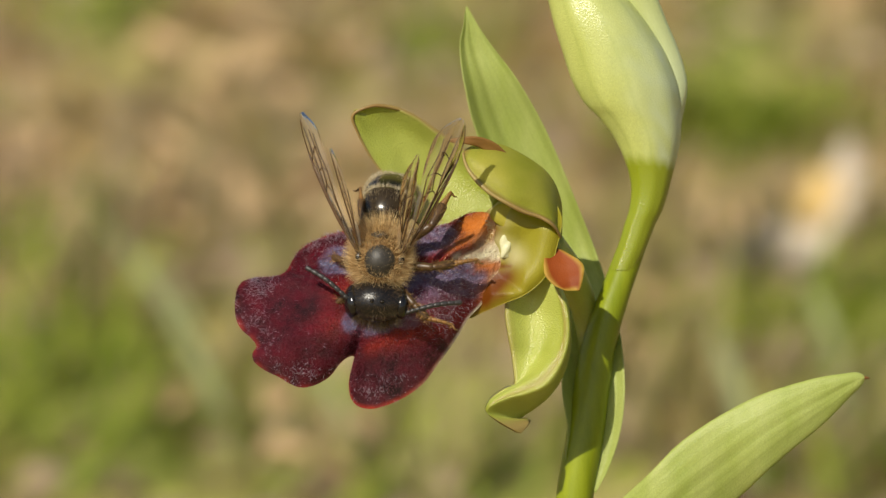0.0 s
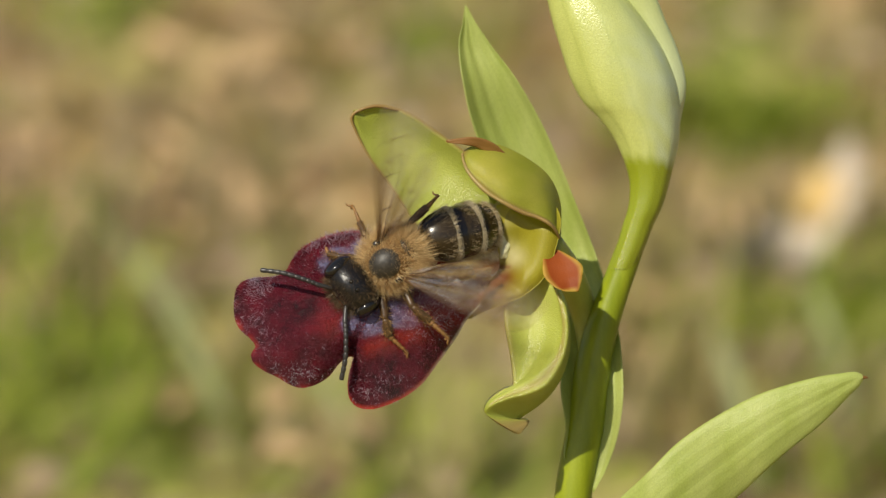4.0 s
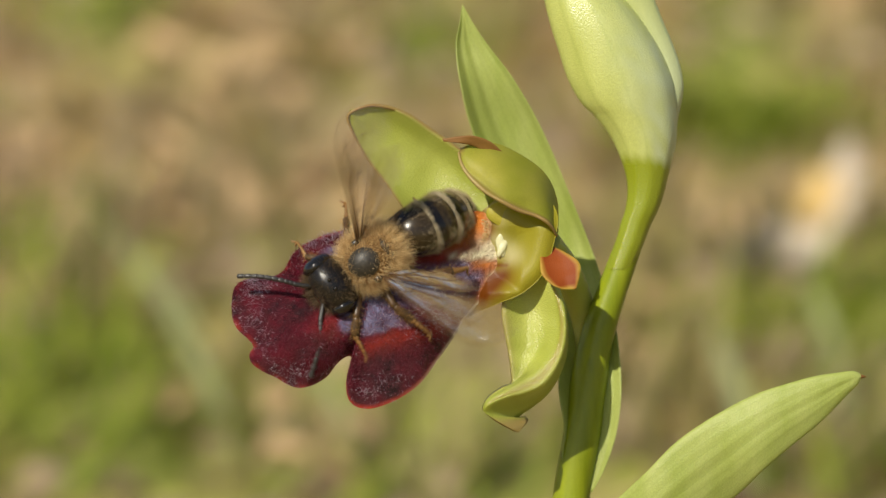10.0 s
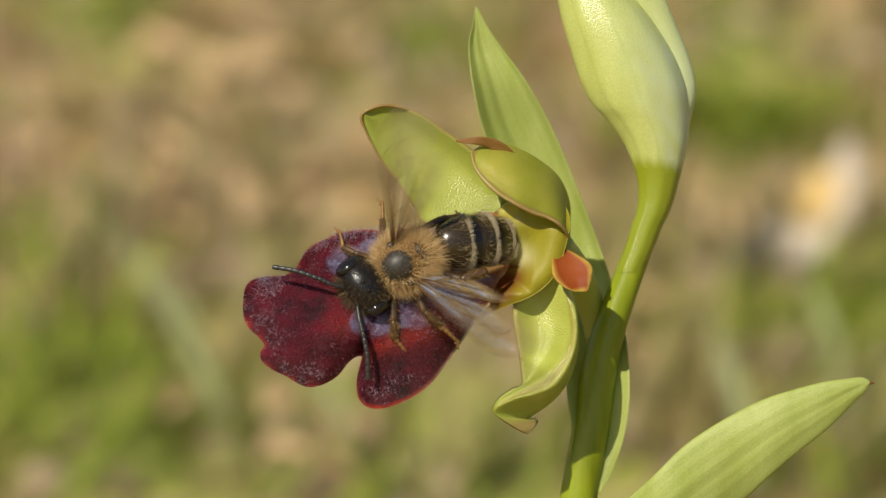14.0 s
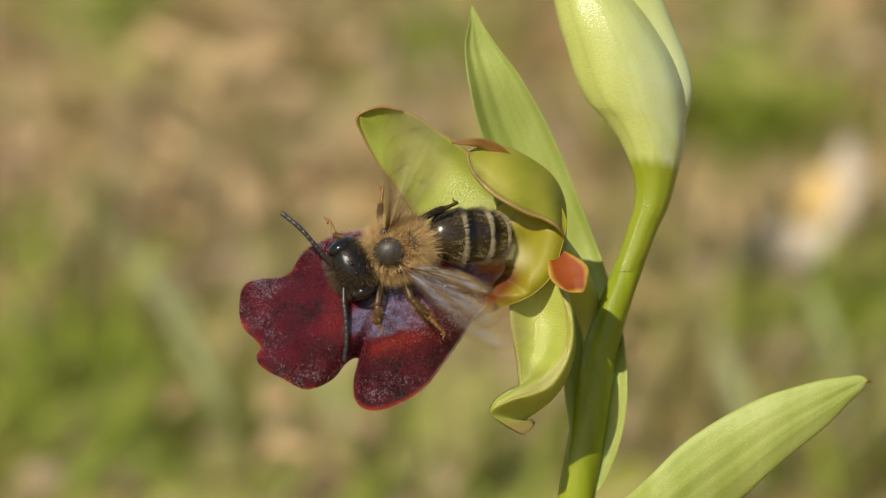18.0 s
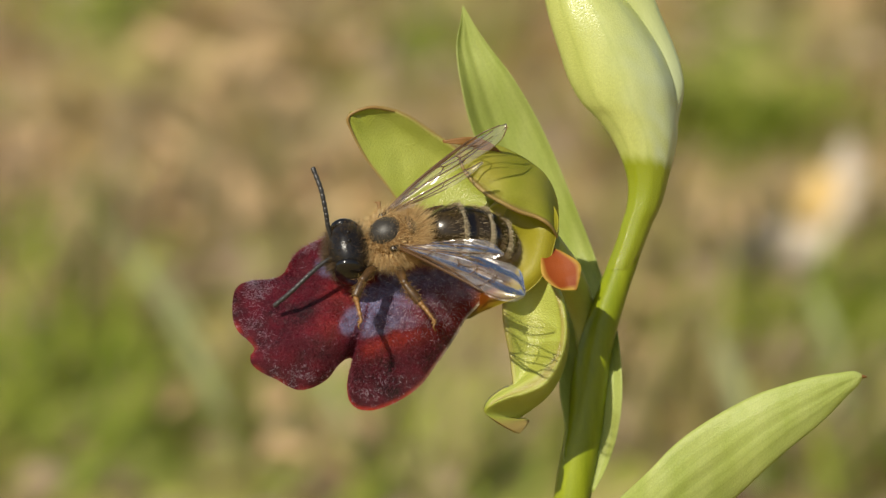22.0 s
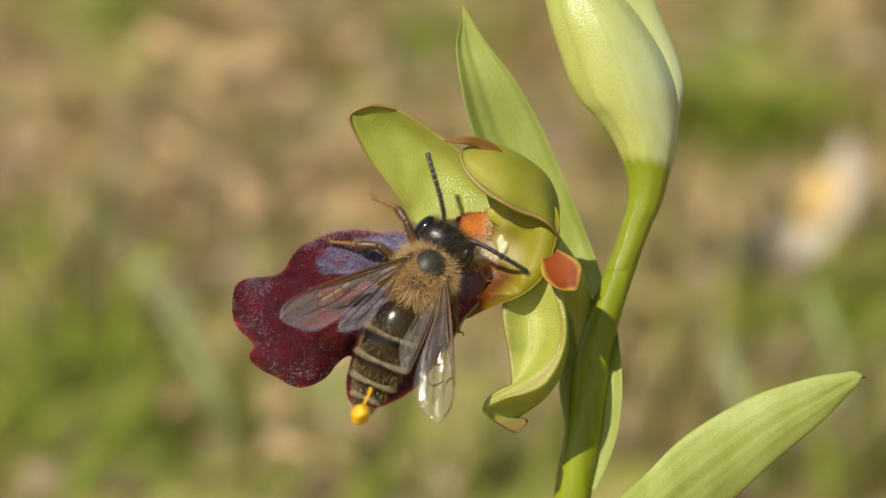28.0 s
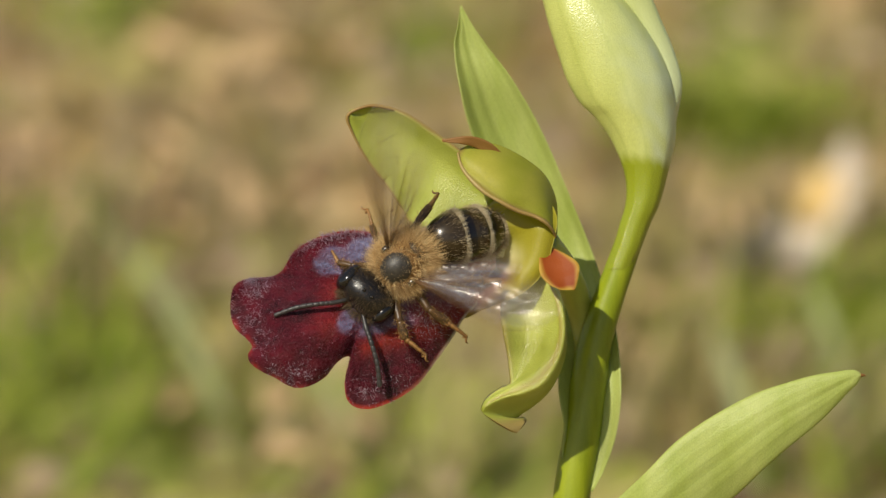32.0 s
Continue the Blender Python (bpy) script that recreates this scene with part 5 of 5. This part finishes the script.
    sway.add(24.5, -4.0, -4.7, -0.25, -6.2, -2.6, 0.60)
    sway.add(25.0, -5.5, -4.7, -0.25, -6.0, -5.6, 0.41)
    sway.add(25.5, -2.0, -4.8, -0.22, -4.8, -1.4, 0.79)
    sway.add(27.5, -6.2, -5.2, -0.64, -7.3, -5.4, 0.97)
    sway.add(28.0, -5.6, -3.9, -0.58, -6.3, -5.9, 1.10)
    sway.add(28.5, -3.6, -3.3, -0.49, -4.2, -4.9, 1.03)
    sway.add(29.0, -5.6, -3.9, -0.58, -6.8, -5.2, 0.91)
    sway.add(29.5, -4.1, -3.9, -0.58, -6.7, -5.1, 0.92)
    sway.add(30.0, -4.1, -3.9, -0.58, -6.7, -6.6, 0.92)
    sway.add(30.5, -5.6, -3.9, -0.58, -6.8, -6.7, 0.91)
    sway.add(31.0, -4.9, -4.4, -0.60, -6.7, -5.5, 1.13)
    sway.add(31.5, -5.7, -3.9, -0.71, -7.8, -9.4, 0.82)
    sway.add(32.0, -6.8, -5.1, -0.77, -7.2, -5.7, 1.10)
    plant_rows, flower_rows = [], []
    for i in range(161):
        t = i * 0.2
        dx, dy, turn, fx, fy, fturn = sway.at(t)
        hub = CAM.inverted() @ at(1040, 900, 60)
        shift = Matrix.Translation(hub + Vector((dx * U, -dy * U, 0))) @ Matrix.Rotation(radians(-turn), 4, "Z") @ Matrix.Translation(-hub)
        plant_rows.append((t, CAM @ shift @ CAM.inverted() @ Matrix.Translation(BASE)))
        hub = CAM.inverted() @ PIVOT
        shift = Matrix.Translation(hub + Vector((fx * U, -fy * U, 0))) @ Matrix.Rotation(radians(-fturn), 4, "Z") @ Matrix.Translation(-hub)
        flower_rows.append((t, Matrix.Translation(-BASE) @ CAM @ shift @ CAM.inverted() @ Matrix.Translation(PIVOT)))
    walk(orchid, plant_rows)
    walk(flower, flower_rows)

    # the bee that stays: place, angles of head and abdomen, rises, roll, antennae
    b = Track((4, 5, 9, 10))
    b.add(0.0, 672, 465, -22, 267, 76, -8, -48, 0, 12, 140)
    b.add(0.5, 690, 465, -22, 246, 61, -8, -46, 0, 305, 190)
    b.add(1.0, 674, 476, -25, 193, 5, -5, -18, 0, 240, 175)
    b.add(1.5, 663, 462, -25, 212, 14, -5, -22, 0, 270, 180)
    b.add(2.0, 655, 452, -27, 215, 8, -5, -16, 0, 255, 163)
    b.add(2.5, 672, 462, -25, 215, 9, -5, -20, 0, 265, 180)
    b.add(3.0, 680, 467, -23, 215, 11, -5, -24, 0, 275, 203)
    b.add(3.5, 686, 475, -23, 220, 13, -5, -24, 0, 270, 160)
    b.add(4.4, 680, 458, -23, 216, 14, -5, -22, 0, 268, 170)
    b.add(5.5, 694, 449, -23, 262, 29, -5, -38, 0, 300, 200)
    b.add(6.0, 705, 470, -21, 218, 30, -5, -40, 0, 315, 180)
    b.add(6.3, 712, 478, -17, 235, 32, -5, -40, 0, 300, 200)
    b.add(6.5, 725, 440, -20, 245, 32, -5, -40, 0, 330, 180)
    b.add(6.7, 722, 449, -17, 262, 45, -5, -40, 0, 330, 160)
    b.add(7.0, 705, 385, -60, 252, 30, 0, -42, 0, 27, 127)
    b.add(7.3, 685, 300, -70, 200, 14, 0, -40, 25, 120, 95)
    b.add(7.6, 670, 236, -70, 182, -12, 0, -17, 60, 110, 100)
    b.add(8.0, 648, 194, -60, 182, -52, 0, -10, 75, 100, 105)
    b.add(8.2, 690, 186, -27, 158, -53, 0, -10, 75, 60, 65)
    b.add(8.3, 672, 230, 20, 145, -45, 0, -10, 70, 75, 85)
    b.add(8.4, 830, 260, 150, 130, -50, 0, -17, 40, 75, 90)
    b.add(8.6, 800, 250, 190, 140, -40, 0, -20, 20, 90, 160)
    b.add(8.8, 788, 183, 170, 165, -30, 10, -20, 10, 150, 175)
    b.add(8.9, 652, 234, 110, 150, -40, 20, -20, 0, 190, 160)
    b.add(8.967, 613, 322, 0, 307, 128, -5, 0, 0, 0, 228)
    b.add(9.0, 613, 322, 0, 307, 128, -5, 0, 0, 0, 228)
    b.add(9.033, 613, 322, 0, 307, 128, -5, 0, 0, 0, 228)
    b.add(9.1, 510, 400, 10, 338, 178, -5, 0, 0, 20, 300)
    b.add(9.15, 488, 388, 60, 308, 140, 44, -40, 0, 50, 190)
    b.add(9.2, 474, 376, 90, 282, 102, 80, -78, 0, 65, 172)
    b.add(9.25, 490, 372, 60, 310, 150, 44, -44, 10, 50, 250)
    b.add(9.3, 506, 365, 10, 340, 205, 0, -10, 20, 30, 330)
    b.add(9.4, 632, 434, -17, 338, 172, -5, -25, 0, 20, 290)
    b.add(9.5, 655, 461, -23, 325, 132, -5, -20, 0, 0, 250)
    b.add(9.7, 645, 461, -23, 258, 86, -5, -40, 0, 320, 200)
    b.add(10.0, 645, 465, -25, 215, 27, -5, -28, 0, 262, 170)
    b.add(10.5, 668, 470, -25, 184, -17, -5, -20, 0, 260, 170)
    b.add(11.0, 645, 455, -27, 204, 8, -5, -16, 0, 270, 170)
    b.add(11.5, 670, 462, -25, 208, 4, -5, -20, 0, 255, 165)
    b.add(12.0, 695, 462, -23, 205, 4, -5, -22, 0, 247, 162)
    b.add(12.5, 690, 465, -23, 204, 5, -5, -22, 0, 260, 170)
    b.add(13.0, 688, 460, -23, 204, 4, -5, -22, 0, 270, 195)
    b.add(13.5, 695, 467, -23, 210, 5, -5, -24, 0, 275, 180)
    b.add(14.0, 705, 470, -23, 215, 6, -5, -24, 0, 280, 162)
    b.add(14.5, 682, 440, -25, 190, 2, 0, -20, 15, 200, 150)
    b.add(15.5, 676, 446, -25, 198, 0, 0, -18, 8, 230, 170)
    b.add(16.5, 670, 450, -25, 203, -6, -5, -14, 0, 280, 200)
    b.add(16.75, 668, 462, -25, 208, 2, -5, -18, 0, 280, 190)
    b.add(17.0, 655, 475, -25, 232, 24, -5, -18, 0, 306, 199)
    b.add(17.5, 675, 462, -25, 212, 8, -5, -20, 0, 280, 160)
    b.add(18.0, 690, 447, -23, 207, 2, -5, -22, 0, 272, 133)
    b.add(18.5, 690, 453, -23, 204, 3, -5, -22, 0, 262, 140)
    b.add(19.0, 688, 457, -23, 200, 4, -5, -22, 0, 258, 145)
    b.add(19.5, 690, 457, -23, 205, 4, -5, -22, 0, 260, 140)
    b.add(20.0, 700, 462, -23, 222, 2, -5, -22, 0, 264, 160)
    b.add(20.5, 698, 463, -23, 216, 4, -5, -35, 0, 264, 160)
    b.add(21.0, 700, 460, -23, 208, 6, -5, -35, 0, 262, 160)
    b.add(21.5, 694, 436, -25, 202, 6, 0, -35, 15, 240, 130)
    b.add(22.0, 685, 420, -31, 197, 1, 0, -20, 35, 220, 103)
    b.add(22.5, 688, 448, -25, 208, 10, -5, -22, 10, 250, 160)
    b.add(23.0, 690, 470, -23, 217, 12, -5, -24, 0, 257, 205)
    b.add(23.5, 690, 465, -23, 210, 8, -5, -24, 0, 255, 195)
    b.add(24.0, 690, 460, -23, 208, 6, -5, -26, 0, 247, 188)
    b.add(24.5, 698, 459, -23, 218, 6, -5, -25, 0, 258, 172)
    b.add(25.0, 710, 457, -23, 227, 4, -5, -22, 0, 266, 160)
    b.add(25.5, 700, 455, -23, 238, 16, -5, -26, 0, 270, 175)
    b.add(26.1, 680, 440, -60, 205, 10, 0, -15, 0, 240, 160)
    b.add(26.6, 640, 430, -80, 160, 330, 0, -5, 0, 190, 120)
    b.add(27.1, 655, 410, -60, 110, 290, 0, -5, 0, 150, 60)
    b.add(27.5, 674, 420, -31, 82, 290, -46, -8, 0, 95, 15)
    b.add(28.0, 757, 476, -15, 56, 247, -44, -10, 0, 102, 335)
    b.add(28.2, 765, 440, -21, 30, 230, 0, -5, 0, 90, 300)
    b.add(28.5, 745, 392, -31, 323, 194, 0, -15, -20, 40, 272)
    b.add(28.75, 700, 440, -27, 290, 150, -5, -25, 0, 330, 230)
    b.add(29.0, 662, 468, -23, 262, 120, -8, -58, 0, 295, 190)
    b.add(29.3, 657, 473, -23, 245, 56, -8, -42, 0, 280, 180)
    b.add(29.6, 657, 471, -25, 225, 19, -5, -24, 0, 270, 160)
    b.add(30.0, 648, 470, -27, 220, 0, -5, -16, 0, 272, 125)
    b.add(30.5, 672, 468, -25, 214, 4, -5, -18, 0, 266, 130)
    b.add(31.0, 684, 469, -23, 211, 4, -5, -22, 0, 262, 130)
    b.add(31.5, 699, 471, -23, 217, 8, -5, -24, 0, 275, 160)
    b.add(32.0, 702, 474, -23, 225, 12, -5, -26, 0, 285, 190)

    # wings: left spread, rise, twist, right spread, rise, twist, beat
    w = Track()
    w.add(0.0, 22, 26, 50, 30, 12, 75, 0)
    w.add(0.5, 28, 20, 25, 28, 16, 45, 0)
    w.add(0.8, 62, 20, 48, 60, 20, 10, 1)
    w.add(3.6, 62, 18, 48, 62, 18, 10, 1)
    w.add(4.6, 30, 16, 20, 30, 16, 40, 0)
    w.add(5.5, 18, 20, 20, 27, 15, 70, 0)
    w.add(6.0, 12, 15, 78, 24, 10, 62, 0)
    w.add(6.5, 12, 18, 30, 24, 20, 55, 0)
    w.add(7.0, 4, 38, -10, 16, 30, 40, 0)
    w.add(7.6, 12, 26, 70, 16, 30, 70, 0)
    w.add(8.0, 6, 20, 82, 10, 24, 82, 0)
    w.add(8.2, 10, 8, 70, 14, 20, 70, 0)
    w.add(8.35, 70, 20, 48, 70, 20, 10, 1)
    w.add(10.6, 66, 18, 48, 62, 18, 10, 1)
    w.add(10.9, 66, 18, 48, 64, -8, 20, 0.6)
    w.add(12.1, 66, 18, 48, 64, -8, 20, 0.6)
    w.add(12.4, 66, 18, 48, 62, 18, 10, 1)
    w.add(12.7, 66, 18, 48, 62, 18, 10, 1)
    w.add(12.95, 40, 14, 20, 50, 14, 20, 0.5)
    w.add(13.05, 40, 14, 20, 50, 14, 20, 0.5)
    w.add(13.3, 66, 18, 48, 62, 18, 10, 1)
    w.add(14.2, 66, 18, 48, 62, 18, 10, 1)
    w.add(14.45, 46, 10, 10, 40, 15, 40, 0.1)
    w.add(16.6, 42, 10, 10, 41, 15, 50, 0.15)
    w.add(16.85, 50, 14, 8, 60, 18, 10, 1)
    w.add(17.1, 50, 14, 8, 60, 18, 10, 1)
    w.add(17.4, 60, 18, 48, 60, 18, 10, 1)
    w.add(19.6, 60, 18, 48, 60, 18, 10, 1)
    w.add(19.9, 52, 14, 22, 60, 18, 10, 0.8)
    w.add(20.1, 52, 14, 22, 60, 18, 10, 0.8)
    w.add(20.6, 60, 18, 48, 60, 18, 10, 1)
    w.add(20.85, 35, 12, -8, 33, 14, 48, 0)
    w.add(21.5, 34, 12, 0, 28, 14, 40, 0)
    w.add(22.1, 54, 12, 4, 19, 14, 30, 0)
    w.add(22.4, 60, 18, 48, 60, 18, 10, 1)
    w.add(23.6, 60, 18, 48, 60, 18, 10, 1)
    w.add(23.9, 60, 18, 48, 64, -8, 20, 0.6)
    w.add(24.1, 60, 18, 48, 64, -8, 20, 0.6)
    w.add(24.4, 60, 18, 48, 60, 18, 10, 1)
    w.add(24.7, 60, 18, 48, 60, 18, 10, 1)
    w.add(24.9, 29, 22, -15, 39, -4, 20, 0)
    w.add(25.5, 22, 20, -15, 38, 0, 20, 0)
    w.add(26.2, 60, 18, 10, 60, 18, 10, 0.8)
    w.add(27.0, 60, 18, 10, 60, 18, 10, 0.8)
    w.add(27.4, -5, 8, 0, 5, 10, 0, 0)
    w.add(27.7, 5, 8, 0, 8, 10, 0, 0)
    w.add(28.0, 31, 8, 0, 27, 8, 0, 0)
    w.add(28.5, 31, 16, 20, 0, 20, 70, 0)
    w.add(29.0, 17, 8, -4, 21, 20, 62, 0)
    w.add(29.3, 26, 20, 30, 20, 20, 50, 0)
    w.add(29.55, 62, 18, 48, 62, 18, 10, 1)
    w.add(29.9, 62, 18, 48, 64, -8, 20, 0.6)
    w.add(31.1, 62, 18, 48, 64, -8, 20, 0.6)
    w.add(31.4, 62, 18, 48, 62, 18, 10, 1)
    w.add(31.6, 62, 18, 48, 62, 18, 10, 1)
    w.add(32.0, 60, 16, 6, 62, 18, 10, 1)
    # how far the abdomen curls down
    bend = Track()
    for row in ((0.0, 75), (0.5, 65), (1.0, 45), (3.5, 45), (5.5, 55), (6.3, 60), (6.7, 50), (7.0, 60), (7.6, 25), (8.0, 18), (8.6, 10), (9.2, 0), (9.4, 20), (9.7, 65), (10.0, 50), (10.6, 45), (25.5, 50), (26.1, 40), (26.6, 12),
                (27.5, 6), (28.2, 8), (28.6, 14), (29.0, 22), (29.3, 40), (29.6, 50), (32.0, 48)):
        bend.add(*row)
    sets = key_bee(bee, b, w, bend, 0)

    # the bee that comes and goes
    r = Track((4, 5, 9, 10))
    r.add(0.0, -1500, 4843, 0, 0, 180, 0, 0, -80, 20, -20)
    r.add(5.3, -1500, 4843, 0, 0, 180, 0, 0, -80, 20, -20)
    r.add(5.8, -420, 1350, 2100, 70, 255, 0, -20, 0, 110, 60)
    r.add(5.967, 132, 822, 2000, 82, 264, 0, -30, 0, 140, 35)
    r.add(6.0, 136, 812, 1950, 82, 264, 0, -30, 0, 140, 35)
    r.add(6.033, 160, 790, 1880, 82, 264, 0, -30, 0, 140, 35)
    r.add(6.1, 573, 331, 250, 68, 256, 0, -10, 0, 120, 50)
    r.add(6.2, 814, 358, -140, 135, 322, 0, 0, 0, 180, 100)
    r.add(6.3, 718, 421, -150, 76, 262, 25, -50, 0, 130, 40)
    r.add(6.4, 730, 471, -130, 98, 276, 0, 0, 0, 160, 60)
    r.add(6.5, 703, 484, -130, 105, 276, 0, 0, 0, 190, 40)
    r.add(6.6, 784, 546, -120, 110, 264, 0, -20, 0, 150, 40)
    r.add(6.7, 804, 635, -100, 84, 226, 0, -40, 0, 120, 40)
    r.add(7.0, 815, 560, -95, 112, 226, 0, -48, 0, 185, 38)
    r.add(7.3, 748, 437, -130, 104, 284, 0, -10, 0, 150, 60)
    r.add(7.6, 652, 412, -130, 108, 302, 0, 0, 0, 160, 80)
    r.add(8.0, 554, 340, -90, 92, 330, -20, 5, 10, 172, 160)
    r.add(8.1, 535, 330, -90, 60, 318, 5, 5, 15, 150, 100)
    r.add(8.2, 600, 340, -60, 30, 225, 20, 10, 10, 120, 60)
    r.add(8.3, 621, 326, -60, 40, 222, 20, 10, 10, 120, 60)
    r.add(8.4, 700, 356, -120, 172, 342, 0, 0, 0, 110, 150)
    r.add(8.5, 838, 395, -180, 70, 245, 30, -30, 0, 130, 20)
    r.add(8.6, 1176, 397, -160, 352, 190, 0, 0, -75, 70, 350)
    r.add(8.7, 1164, 382, -160, 2, 188, 0, 0, -75, 80, 350)
    r.add(8.8, 1052, 488, -160, 310, 142, 0, -20, -20, 0, 350)
    r.add(8.9, 1085, 268, -200, 55, 232, 0, -10, 0, 90, 40)
    r.add(9.0, 1420, -260, -400, 50, 230, 0, 0, 0, 90, 30)
    r.add(9.3, 2500, -700, -300, 20, 200, 0, 0, -30, 80, 20)
    r.add(10.2, 4200, 4400, 0, 0, 180, 0, 0, -80, 20, -20)
    r.add(10.5, 4200, 4843, 0, 0, 180, 0, 0, -80, 20, -20)
    r.add(32.0, 4200, 4843, 0, 0, 180, 0, 0, -80, 20, -20)
    rw = Track()
    rw.add(0.0, 8, 8, 0, 8, 8, 0, 0)
    rw.add(5.3, 8, 8, 0, 8, 8, 0, 0)
    rw.add(5.5, 70, 18, 10, 70, 18, 10, 1)
    rw.add(6.25, 70, 18, 10, 70, 18, 10, 1)
    rw.add(6.4, 60, 20, 10, 60, 20, 10, 0.6)
    rw.add(7.0, 60, 18, 10, 60, 18, 10, 0.8)
    rw.add(7.3, 30, 15, 10, 30, 15, 10, 0.5)
    rw.add(7.6, 50, 10, 10, 40, 10, 10, 0.4)
    rw.add(8.0, 74, 2, 46, 70, 72, 10, 0)
    rw.add(8.15, 60, 6, 0, 70, 60, 10, 0)
    rw.add(8.3, 70, 18, 10, 70, 18, 10, 1)
    rw.add(10.4, 70, 18, 10, 70, 18, 10, 1)
    rw.add(10.7, 8, 8, 0, 8, 8, 0, 0)
    rw.add(32.0, 8, 8, 0, 8, 8, 0, 0)
    rbend = Track()
    for row in ((0.0, 8), (6.1, 8), (6.7, 40), (7.3, 30), (7.8, 4), (8.2, 4), (8.6, 15), (32.0, 8)):
        rbend.add(*row)
    rival_sets = key_bee(rival, r, rw, rbend, 4)

    # the pollen mass: in the anther at first, then glued to the abdomen
    turn = Track()
    turn.add(0.0, 0.0, -150, -8)
    turn.add(14.9, 0.0, -150, -8)
    turn.add(15.4, 1.0, -60, 24)
    turn.add(16.6, 1.0, -20, 24)
    turn.add(17.0, 1.0, -130, -10)
    turn.add(25.6, 1.0, -130, -10)
    turn.add(26.4, 1.0, 60, 40)
    turn.add(27.5, 1.0, 80, 56)
    turn.add(28.0, 1.0, 30, 30)
    turn.add(28.5, 1.0, 0, 24)
    turn.add(29.0, 1.0, -30, 30)
    turn.add(29.35, 1.0, -30, 24)
    turn.add(29.65, 1.0, -130, -10)
    turn.add(32.0, 1.0, -130, -10)
    rest = Matrix.Translation(at(985, 425, 135)) @ CAM.to_3x3().to_4x4() @ pose(0, 0, 0, 180, 0, 0)
    rows = []
    for t, p in sets:
        f, lean, high = turn.at(t)
        glued = p[0] @ p[2] @ curled(4, bend.at(t)[0]) @ Matrix.Translation(Vector((-156, 0, high)) * U) @ Matrix.Rotation(radians(lean), 4, "Y")
        rows.append((t, rest.lerp(glued, f) if 0 < f < 1 else (glued if f >= 1 else rest)))
    walk(pollinium, rows)
    walk(rival_pollinium, [(t, p[0] @ p[2] @ curled(4, rbend.at(t)[0]) @ Matrix.Translation(Vector((-160, 0, -30)) * U) @ Matrix.Rotation(radians(-95), 4, "Y")) for t, p in rival_sets])


motions()
